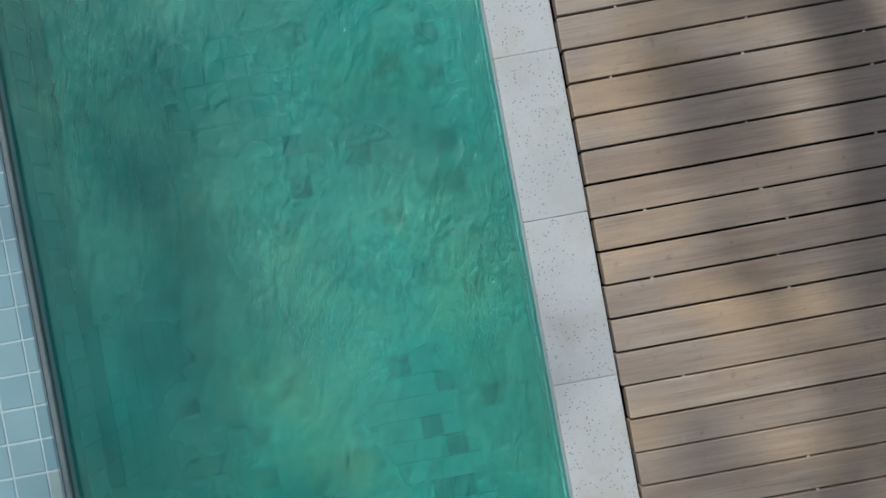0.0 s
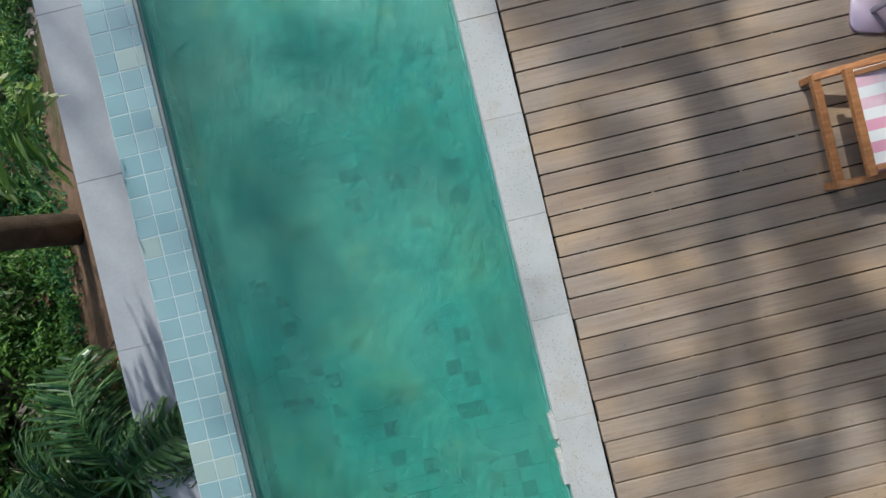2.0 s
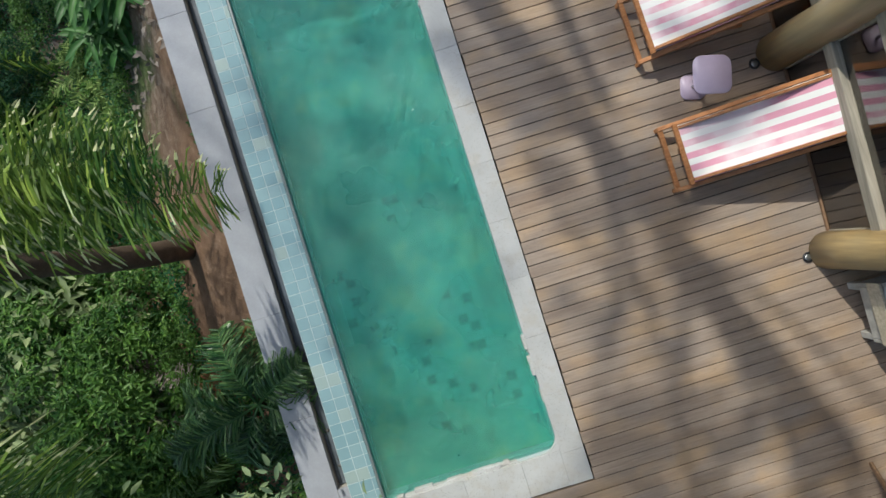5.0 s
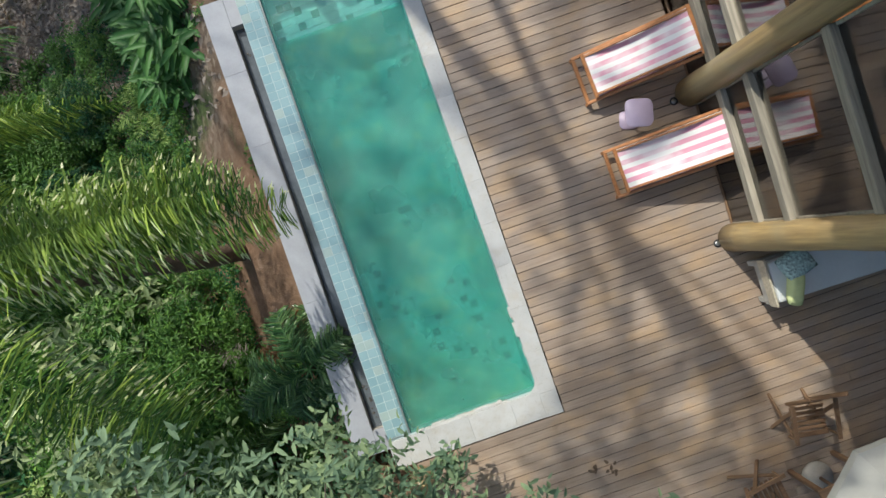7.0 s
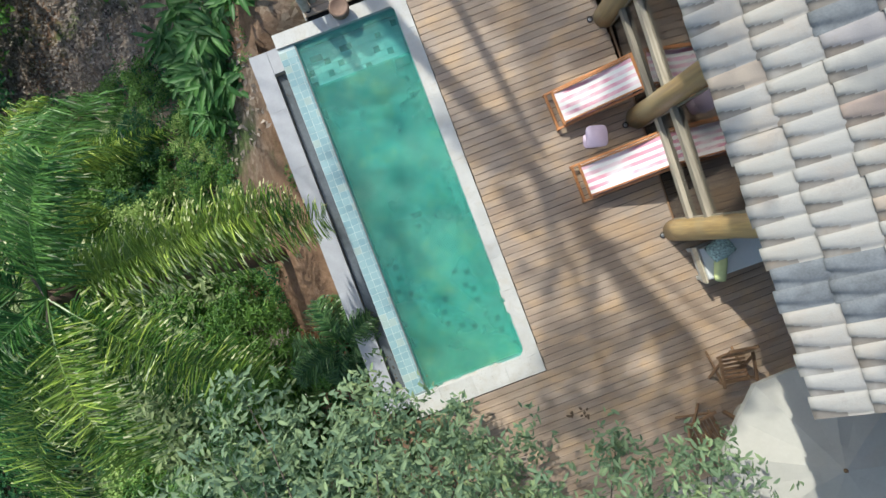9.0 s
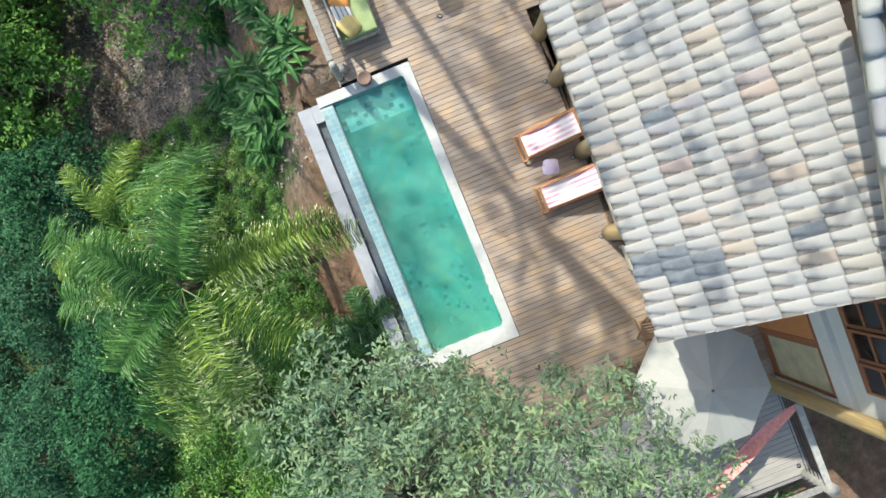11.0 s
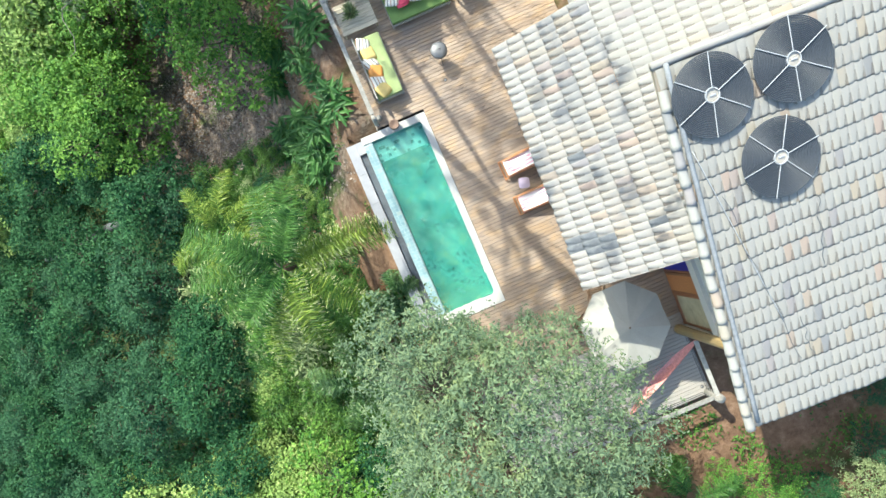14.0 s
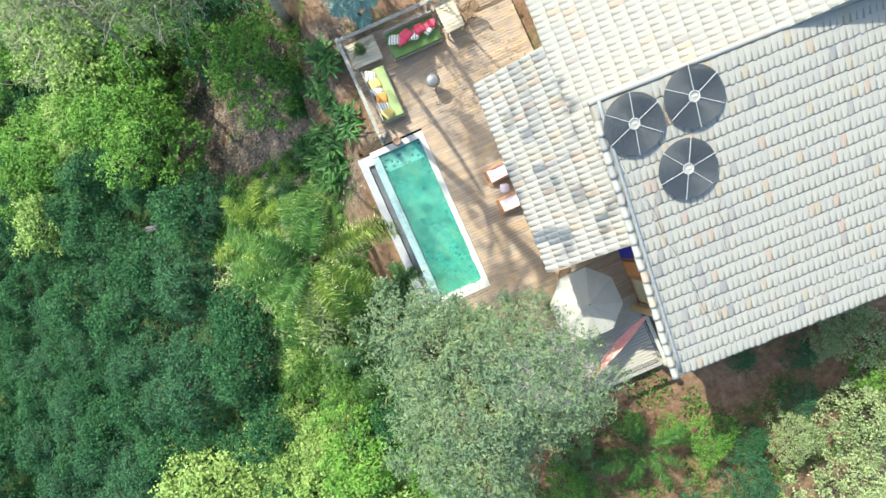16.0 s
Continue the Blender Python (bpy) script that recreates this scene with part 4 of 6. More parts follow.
    for k, y0 in enumerate((-4.5, -3.36, -2.6)):
        dr = part("door", box(x + 0.02, x + 0.075, y0, y0 + 0.08, 0.0, 2.28, 0.004), DOORWOOD, wing, "red-brown framed glass door")
        w = 0.98 if k == 0 else 0.58
        part("door_stile", box(x + 0.02, x + 0.075, y0 + 0.08 + w, y0 + 0.16 + w, 0.0, 2.28, 0.004), DOORWOOD, dr)
        part("door_rail", box(x + 0.02, x + 0.075, y0 + 0.08, y0 + 0.08 + w, 2.16, 2.28, 0.004), DOORWOOD, dr)
        part("door_panel", box(x + 0.03, x + 0.06, y0 + 0.08, y0 + 0.08 + w, 0.02, 2.14 if k else 0.3, 0.004), (DOORWOOD, TEAK, BLUE)[k], dr, ("", "orange wooden panel", "deep blue cloth panel")[k])
        if k == 0:
            part("pane", box(x + 0.04, x + 0.048, y0 + 0.08, y0 + 1.06, 0.31, 2.15), CLEARGLASS, dr).visible_shadow = False
            # added sheet before the pane; it paints the tan reflection of the glass
            part("curtain", box(x + 0.024, x + 0.036, y0 + 0.085, y0 + 1.055, 0.31, 2.14, 0.004), PANETAN, dr, "golden tan sheet in the colour of the glass reflection")
    part("shutter_frame", box(x - 0.03, x + 0.03, -4.08, -1.52, 3.32, 3.4, 0.004), DOORWOOD, wing)
    for k in range(4):
        y0 = -4.08 + k * 0.65
        sh = part("casement", box(x - 0.03, x + 0.02, y0, y0 + 0.06, 3.4, 4.85, 0.004), DOORWOOD, wing, "brown wooden casement window")
        part("casement_stile", box(x - 0.03, x + 0.02, y0 + 0.55, y0 + 0.61, 3.4, 4.85, 0.004), DOORWOOD, sh)
        for j in range(4):
            part("casement_rail", box(x - 0.028, x + 0.018, y0 + 0.06, y0 + 0.55, 3.4 + j * 0.464, 3.46 + j * 0.464, 0.004), DOORWOOD, sh)
        for j in range(3):
            part("pane", box(x - 0.006, x + 0.0, y0 + 0.06, y0 + 0.55, 3.46 + j * 0.464, 3.864 + j * 0.464), GLASS, sh, "clear window pane").visible_shadow = False
        part("curtain", box(x + 0.03, x + 0.04, y0 + 0.06, y0 + 0.55, 3.42, 4.83, 0.003), CURTAIN if k > 1 else CHAIRWOOD, sh, "pale blue-grey curtain" if k > 1 else "dark wooden inner shutter")
    col = part("log_column", tube([(x - 0.2, -4.62, -0.4 + 0.5 * k) for k in range(14)], [0.17 - 0.002 * k for k in range(14)], 16), LOG, None, "", True)
    col.matrix_basis = HM
    tagged(col, "round varnished log column at the terrace corner", "column", "log columns of the glass front")


def roof_tile():
    """One tile: a broad roll beside a gutter that is wide at the lower end and closes up the slope."""
    bm = bmesh.new()
    L, W = 0.47, 0.207
    def across(gutter, high, lip):
        row = []
        for k in range(15):
            u = k / 14
            if u < gutter:
                z = lip * (1 - u / gutter) ** 2
            else:
                q = 2 * (u - gutter) / (1 - gutter) - 1
                z = high * max(0.0, 1 - abs(q) ** 2.6) ** 0.62
            row.append(((u - 0.5) * W, z))
        return row
    prof = [(0.0, across(0.44, 0.036, 0.006)), (0.06, across(0.37, 0.035, 0.006)), (0.12, across(0.29, 0.034, 0.005)), (0.18, across(0.2, 0.032, 0.005)), (0.26, across(0.12, 0.03, 0.004)), (0.4, across(0.1, 0.027, 0.003)), (L, [(y, 0.2 * z - 0.012) for y, z in across(0.1, 0.02, 0.003)])]
    rings = [[bm.verts.new((x, y, z)) for y, z in row] for x, row in prof]
    inner = [[bm.verts.new((x, y, z - 0.014)) for y, z in row] for x, row in prof]
    n = len(rings[0])
    for k in range(n - 1):
        for p, q in zip(rings, rings[1:]):
            bm.faces.new((p[k], q[k], q[k + 1], p[k + 1]))
        bm.faces.new((inner[0][k], inner[0][k + 1], rings[0][k + 1], rings[0][k]))
    bmesh.ops.delete(bm, geom=[v for r in inner[1:] for v in r], context="VERTS")
    bmesh.ops.recalc_face_normals(bm, faces=bm.faces)
    for f in bm.faces:
        if f.normal.z < 0 and len(f.verts) == 4 and abs(f.normal.z) > 0.5:
            f.normal_flip()
    for f in bm.faces:
        f.smooth = abs(f.normal.x) < 0.6
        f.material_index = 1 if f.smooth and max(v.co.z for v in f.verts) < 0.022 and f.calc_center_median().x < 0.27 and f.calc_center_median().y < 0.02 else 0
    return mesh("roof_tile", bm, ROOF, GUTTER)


def many_tiles(name, parent, tile, lay, v0, v1, length, pw, pl, seed, label, clay):
    """A whole roof slope of tiles joined in one mesh."""
    rnd = np.random.RandomState(seed)
    n = len(tile.vertices)
    co = np.empty(n * 3)
    tile.vertices.foreach_get("co", co)
    co = co.reshape(n, 3)
    polys, slots, which = [tuple(p.vertices) for p in tile.polygons], [p.material_index for p in tile.polygons], []
    soft, smooth = [p.use_smooth for p in tile.polygons], []
    verts, faces, base = [], [], 0
    m = np.array(lay)
    for i in range(int((v1 - v0) / pw)):
        for j in range(int(length / pl)):
            c = co.copy()
            a, b = rnd.uniform(-0.018, 0.018), 0.008 + rnd.uniform(-0.003, 0.006)
            c[:, 2] = c[:, 2] * 0.45 - c[:, 0] * b
            c[:, 1] += c[:, 0] * a
            c[:, 2] += c[:, 1] * rnd.uniform(-0.02, 0.02)
            c += (j * pl + rnd.uniform(-0.025, 0.012), v0 + (i + 0.5) * pw + rnd.uniform(-0.007, 0.007), 0.05)
            verts.append(c @ m[:3, :3].T + m[:3, 3])
            faces += [tuple(k + base for k in p) for p in polys]
            which += slots
            smooth += soft
            base += n
    me = bpy.data.meshes.new(name)
    me.from_pydata(np.concatenate(verts).tolist(), [], faces)
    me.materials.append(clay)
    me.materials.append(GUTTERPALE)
    me.polygons.foreach_set("material_index", which)
    me.polygons.foreach_set("use_smooth", smooth)
    return tagged(part(name, me, clay, parent), label, kind="stuff")


build_house()
build_deck()


# ---- railings ----
def railing(points, label, posts):
    """A low railing: flat weathered handrail on posts with thin rods below."""
    rail = thing("railing", label, "railing", "railings of the deck")
    for a, b in zip(points, points[1:]):
        part("handrail", bar((*a, 0.93), (*b, 0.93), 0.15, 0.05, 0.008), RAILWOOD, rail)
        for z in (0.15, 0.3, 0.45, 0.6, 0.75):
            part("rod", tube([(*a, z), (*b, z)], 0.009, 6), DARKMETAL, rail)
    for x, y, r in posts:
        part("post", tube([(x, y, -0.9), (x, y, 0.3), (x + 0.004, y, 0.98)], [r, r * 0.98, r * 0.95], 14), RAILWOOD, rail, "round weathered log post", True)
    return rail


railing([(-1.66, 7.42), (-1.66, 11.48), (2.5, 11.48), (5.4, 11.48)], "grey weathered railing round the lounge corner", [(-1.66, 11.48, 0.12), (-1.66, 7.3, 0.085), (2.3, 11.5, 0.09)])
railing([(5.1, -3.55), (5.06, -5.5)], "grey weathered railing at the terrace side", [(5.1, -5.62, 0.15)])
railing([(4.9, -5.5), (-2.0, -5.42)], "grey weathered railing at the terrace front", [(1.9, -5.46, 0.09), (-2.0, -5.42, 0.12)])
bol = part("log_bollard", tube([(-2.08, -0.2, -0.9), (-2.08, -0.2, 0.2), (-2.08, -0.2, 0.42)], [0.15, 0.145, 0.13], 16), LOG, None, "", True)
tagged(bol, "short round log post beside the pool corner", "post")
bol2 = part("log_bollard", tube([(-1.5, 7.42, -0.2), (-1.5, 7.42, 0.1), (-1.5, 7.42, 0.2)], [0.1, 0.1, 0.09], 16), RAILWOOD, None, "", True)
tagged(bol2, "short weathered log post by the railing end", "post")


# ---- deck lamps ----
def deck_lamp(x, y):
    t = thing("deck_spotlight", "small round recessed spotlight in the deck", "deck light", "deck spotlights", Matrix.Translation((x, y, 0)))
    bm = bmesh.new()
    prof = [(0.052, 0.0), (0.055, 0.012), (0.046, 0.016), (0.034, 0.013)]
    rings = [[bm.verts.new((r * math.cos(k * math.pi / 10), r * math.sin(k * math.pi / 10), z)) for k in range(20)] for r, z in prof]
    for a, b in zip(rings, rings[1:]):
        for k in range(20):
            bm.faces.new((a[k], a[(k + 1) % 20], b[(k + 1) % 20], b[k]))
    part("ring", bm, DARKMETAL, t, "dark metal ring", True)
    part("lens", lathe([(0.036, 0.001), (0.036, 0.008), (0.02, 0.012)], 16), STEEL, t, "frosted glass lens", True)


for x, y in ((2.69, 1.46), (2.76, 3.46), (-1.73, -0.13), (2.83, 5.37), (-1.63, 7.24), (5.05, -3.3), (4.99, -5.37), (5.2, 8.18), (1.1, 7.75)):
    deck_lamp(x, y)


# ---- loungers ----
def lounger(m):
    t = thing("sun_lounger", "orange wooden folding lounger with pink and white striped sling", "lounger", "loungers by the pool", m)
    w, L = 0.66, 1.4
    def z_out(x):
        return 0.1 + 0.42 * x / L
    for y in (0.02, w - 0.02):
        part("side_rail", bar((0.0, y, 0.12), (L, y, 0.62), 0.04, 0.055), TEAK, t)
        part("leg", bar((0.28, y + (0.045 if y < 0.3 else -0.045), 0.0), (0.95, y + (0.045 if y < 0.3 else -0.045), 0.5), 0.032, 0.05), TEAK, t)
        part("back_leg", bar((1.12, y + (0.045 if y < 0.3 else -0.045), 0.0), (0.6, y + (0.045 if y < 0.3 else -0.045), 0.36), 0.032, 0.05), TEAK, t)
        part("foot", bar((0.02, y, 0.0), (0.02, y, 0.12), 0.04, 0.04), TEAK, t)
        part("inner_rail", bar((0.13, y + (0.05 if y < 0.3 else -0.05), 0.26), (L - 0.02, y + (0.05 if y < 0.3 else -0.05), 0.7), 0.03, 0.045), TEAK, t)
    part("foot_bar", bar((0.012, 0.0, 0.12), (0.012, w, 0.12), 0.045, 0.04), TEAK, t)
    part("sling_bar", bar((0.105, 0.03, 0.255), (0.105, w - 0.03, 0.255), 0.045, 0.035), TEAK, t)
    part("head_bar", bar((L - 0.02, 0.01, 0.7), (L - 0.02, w - 0.01, 0.7), 0.05, 0.035), TEAK, t)
    part("cross_bar", bar((0.62, 0.02, 0.2), (0.62, w - 0.02, 0.2), 0.03, 0.03), TEAK, t)
    part("prop_bar", bar((1.08, 0.04, 0.06), (1.08, w - 0.04, 0.06), 0.03, 0.03), TEAK, t)
    bm = bmesh.new()
    nx, ny = 20, 8
    def p(i, j, d):
        s, q = i / nx, j / ny
        x = 0.115 + s * (L - 0.135)
        z = 0.268 + 0.447 * s - 0.1 * math.sin(math.pi * min(1, s * 1.05)) * (1 - 0.35 * (2 * q - 1) ** 2) - d
        return (x, 0.048 + q * (w - 0.096) + 0.006 * noise.noise(Vector((s * 6, q, 1))), z + 0.006 * noise.noise(Vector((s * 7, q * 3, 2))))
    rows = [[[bm.verts.new(p(i, j, d)) for j in range(ny + 1)] for i in range(nx + 1)] for d in (0, 0.006)]
    for r, flip in ((rows[0], False), (rows[1], True)):
        for i in range(nx):
            for j in range(ny):
                f = (r[i][j], r[i + 1][j], r[i + 1][j + 1], r[i][j + 1])
                bm.faces.new(f[::-1] if flip else f)
    part("sling", bm, STRIPES, t, "pink and white striped canvas sling", True)
    return t


first = lounger(pose(1.6, 2.47, 0))
copy_thing(first, pose(1.62, 3.77, 0, 0, 0, 1.5))


def side_table():
    t = thing("side_table", "lilac plastic pedestal table between the loungers", "side table", m=pose(2.1, 3.42, 0, 0, 0, -15))
    part("top", rounded_slab(0.36, 0.36, 0.09, 0.43, 0.452), LILAC, t, "", True)
    part("base", rounded_slab(0.25, 0.25, 0.07, 0.001, 0.025), LILAC, t, "", True)
    part("stem", tube([(0, 0, 0.02), (0, 0, 0.2), (0.0, 0, 0.432)], [0.018, 0.014, 0.018], 12), STEEL, t, "", True)


side_table()


def daybed(m, size, pad, label, cush, name="daybed", back="west"):
    """A low slatted frame with a mattress; cushions are things of their own."""
    w, d = size
    t = thing(name, label, "daybed", "daybeds", m)
    for x in (0.05, w - 0.05):
        for y in (0.05, d - 0.05):
            part("leg", box(x - 0.035, x + 0.035, y - 0.035, y + 0.035, 0, 0.3, 0.006), RAILWOOD, t)
    for y in (0.02, d - 0.02):
        part("frame_rail", box(0, w, y - 0.02, y + 0.02, 0.18, 0.32, 0.005), RAILWOOD, t)
    for x in (0.02, w - 0.02):
        part("frame_rail", box(x - 0.02, x + 0.02, 0.042, d - 0.042, 0.18, 0.32, 0.005), RAILWOOD, t)
    part("slat_bed", box(0.045, w - 0.045, 0.045, d - 0.045, 0.24, 0.27), RAILWOOD, t)
    bm = box(0.03, w - 0.03, 0.03, d - 0.03, 0.32, 0.47, 0.035, 3)
    for v in bm.verts:
        v.co.z += 0.008 * noise.noise(Vector((v.co.x * 3, v.co.y * 3, 0)))
    part("mattress", bm, pad, t, "", True)
    return t


def pillow(x, y, z, w, d, h, rx, ry, rz, mat, label, seed):
    o = part("cushion", cushion(w, d, h, seed), mat, None, "", True)
    o.matrix_basis = pose(x, y, z, rx, ry, rz)
    tagged(o, label, "cushion", "cushions on the daybeds")


daybed(pose(-1.32, 7.86, 0), (0.96, 2.2), GREENPAD, "low daybed with a lime green mattress along the railing", 0)
daybed(pose(0.14, 10.02, 0), (2.15, 1.14), DARKGREENPAD, "low daybed with a dark green mattress at the deck end", 0)
part("backrest", box(0.0, 0.05, 0.02, 2.18, 0.322, 0.75, 0.01), RAILWOOD, bpy.data.objects["daybed"], "low slatted back")
part("backrest", box(0.02, 2.13, 1.09, 1.14, 0.322, 0.75, 0.01), RAILWOOD, bpy.data.objects["daybed.001"], "low slatted back")
for k, (y, w, mat, lab) in enumerate(((9.75, 0.42, CUSHSTRIPE, "white cushion with dark stripes"), (9.42, 0.4, YELLOW, "plain yellow cushion on the daybed"), (9.1, 0.44, CUSHSTRIPE, "white cushion with dark stripes"), (8.78, 0.42, ORANGE, "plain orange cushion on the daybed"), (8.45, 0.44, CUSHSTRIPE, "white cushion with dark stripes"), (8.14, 0.42, YELLOW, "plain yellow cushion on the daybed"))):
    pillow(-1.04 + 0.06 * (k % 2), y, 0.57, w * 1.25, w * 1.2, 0.16, 9 * (k % 3) - 9, 24, 26 * (k % 3) - 22, mat, lab, k)
for k, (x, w, mat, lab) in enumerate(((0.45, 0.44, CUSHSTRIPE, "white cushion with dark stripes"), (0.72, 0.4, REDCLOTH, "plain red cushion on the daybed"), (0.98, 0.46, REDCLOTH, "plain red cushion on the daybed"), (1.25, 0.42, CUSHSTRIPE, "white cushion with dark stripes"), (1.55, 0.46, REDCLOTH, "plain red cushion on the daybed"), (1.85, 0.42, CUSHSTRIPE, "white cushion with dark stripes"), (2.05, 0.4, REDCLOTH, "plain red cushion on the daybed"))):
    pillow(x, 10.74 - 0.16 * (k % 2), 0.57, w * 1.12, w * 1.2, 0.16, -24, 8 * (k % 3) - 8, 24 * (k % 3) - 20, mat, lab, 20 + k)

white = daybed(pose(2.95, 0.52, 0, 0, 0, -1.5), (1.55, 0.6), WHITEPAD, "low bench with a thick white mattress under the eaves", 0, "bench")
part("armrest", box(-0.022, 0.008, -0.01, 0.61, 0.322, 0.49, 0.008, 2), BOARDWOOD, white, "pale wooden end board")
pillow(3.3, 0.98, 0.54, 0.42, 0.34, 0.13, -20, 0, 15, TEALCLOTH, "teal leaf-print cushion on the bench", 41)
pillow(3.2, 0.72, 0.55, 0.52, 0.21, 0.16, 0, 10, 62, LIMECLOTH, "pale green bolster on the bench", 42)


def low_table(m, w, d, h, label, name="low_table", mat=BOARDWOOD):
    t = thing(name, label, "table", m=m)
    n = max(3, int(d / 0.14))
    for k in range(n):
        part("board", box(0, w, d * k / n + 0.003, d * (k + 1) / n - 0.003, h - 0.03, h, 0.004), mat, t)
    for x in (0.06, w - 0.06):
        for y in (0.06, d - 0.06):
            part("leg", box(x - 0.03, x + 0.03, y - 0.03, y + 0.03, 0, h - 0.062, 0.005), mat, t)
    part("apron", box(0.05, w - 0.05, 0.08, 0.11, h - 0.1, h - 0.032), mat, t)
    part("apron", box(0.05, w - 0.05, d - 0.11, d - 0.08, h - 0.1, h - 0.032), mat, t)


low_table(pose(-1.5, 10.32, 0), 1.25, 1.05, 0.42, "low pale wooden corner table with a potted plant")
low_table(pose(2.5, 10.05, 0, 0, 0, 2), 0.8, 1.3, 0.7, "pale wooden table at the deck end", "table")


def grill(m):
    t = thing("kettle_grill", "round kettle grill with a shiny lid on three legs", "grill", m=m)
    part("bowl", lathe([(0.1, 0.5), (0.22, 0.55), (0.27, 0.64), (0.28, 0.7)], 28), DARKMETAL, t, "", True)
    part("lid", lathe([(0.285, 0.702), (0.28, 0.74), (0.235, 0.785), (0.13, 0.81), (0.02, 0.816)], 28), LIDMETAL, t, "brushed metal lid", True)
    part("handle", tube([(-0.06, 0, 0.8), (-0.05, 0, 0.855), (0.05, 0, 0.855), (0.06, 0, 0.8)], 0.01, 8), DARKMETAL, t, "", True)
    for k in range(3):
        a = 2 * math.pi * k / 3 + 0.6
        part("leg", tube([(0.15 * math.cos(a), 0.15 * math.sin(a), 0.56), (0.32 * math.cos(a), 0.32 * math.sin(a), 0.0)], 0.013, 8), DARKMETAL, t)
    part("ash_tray", lathe([(0.12, 0.28), (0.16, 0.3), (0.16, 0.31)], 20), STEEL, t)


grill(pose(1.2, 8.55, 0))


def pot_plant(x, y, z):
    t = thing("potted_plant", "small plant in a clay pot on the corner table", "potted plant", m=Matrix.Translation((x, y, z)))
    part("pot", lathe([(0.07, 0.0), (0.1, 0.12), (0.11, 0.14), (0.09, 0.13)], 18), CLAY, t, "", True)
    r = np.random.RandomState(5)
    n = 70
    a = r.uniform(0, 2 * np.pi, n)
    el = r.uniform(0.2, 1.2, n)
    way = np.stack([np.cos(a) * np.cos(el), np.sin(a) * np.cos(el), np.sin(el)], 1)
    side = unit(np.cross(way, np.array([0, 0, 1.0])))
    part("leaves", leaf_mesh("leaves", way * 0.03 + (0, 0, 0.13), way, side, r.uniform(0.22, 0.46, n), 0.07, L_SAGE, 0.2, True), None, t)


pot_plant(-1.0, 10.9, 0.421)
bowl = part("clay_bowl", lathe([(0.09, 0.0), (0.16, 0.08), (0.175, 0.2), (0.15, 0.26), (0.13, 0.24), (0.04, 0.2)], 24), CLAY, None, "", True)
bowl.matrix_basis = Matrix.Translation((-1.12, 7.0, 0.003))
tagged(bowl, "round brown clay bowl on the pool coping", "bowl")


def armchair(m, label):
    """A folding slatted garden armchair."""
    t = thing("garden_chair", label, "chair", "chairs round the umbrella", m)
    for y in (-0.25, 0.25):
        part("leg", bar((0.22, y, 0), (-0.18, y, 0.62), 0.03, 0.045), CHAIRWOOD, t)
        part("back_leg", bar((-0.24, y * 0.9, 0), (0.2, y * 0.9, 0.44), 0.03, 0.045), CHAIRWOOD, t)
        part("armrest", bar((-0.26, y * 1.08, 0.63), (0.26, y * 1.08, 0.61), 0.055, 0.024), CHAIRWOOD, t)
        part("arm_post", bar((0.2, y * 1.05, 0.42), (0.2, y * 1.05, 0.6), 0.03, 0.03), CHAIRWOOD, t)
        part("back_post", bar((-0.2, y * 0.88, 0.4), (-0.4, y * 0.88, 0.95), 0.03, 0.04), CHAIRWOOD, t)
    for k in range(7):
        part("seat_slat", bar((-0.2 + 0.065 * k, -0.22, 0.44), (-0.2 + 0.065 * k, 0.22, 0.44), 0.045, 0.018), CHAIRWOOD, t)
    for k in range(6):
        y = -0.18 + 0.072 * k
        part("back_slat", bar((-0.21, y, 0.48), (-0.375, y, 0.9), 0.045, 0.015), CHAIRWOOD, t)
    part("top_rail", bar((-0.4, -0.24, 0.93), (-0.4, 0.24, 0.93), 0.05, 0.03), CHAIRWOOD, t)
    part("seat_rail", bar((0.22, -0.24, 0.43), (0.22, 0.24, 0.43), 0.03, 0.04), CHAIRWOOD, t)
    return t


chair = armchair(pose(2.85, -0.95, 0, 0, 0, -100), "brown slatted folding armchair by the umbrella")
copy_thing(chair, pose(2.05, -1.75, 0, 0, 0, 8))
copy_thing(chair, pose(3.4, -2.85, 0, 0, 0, 118))
armchair(pose(3.65, 10.6, 0, 0, 0, 190), "slatted armchair beside the table at the deck end")


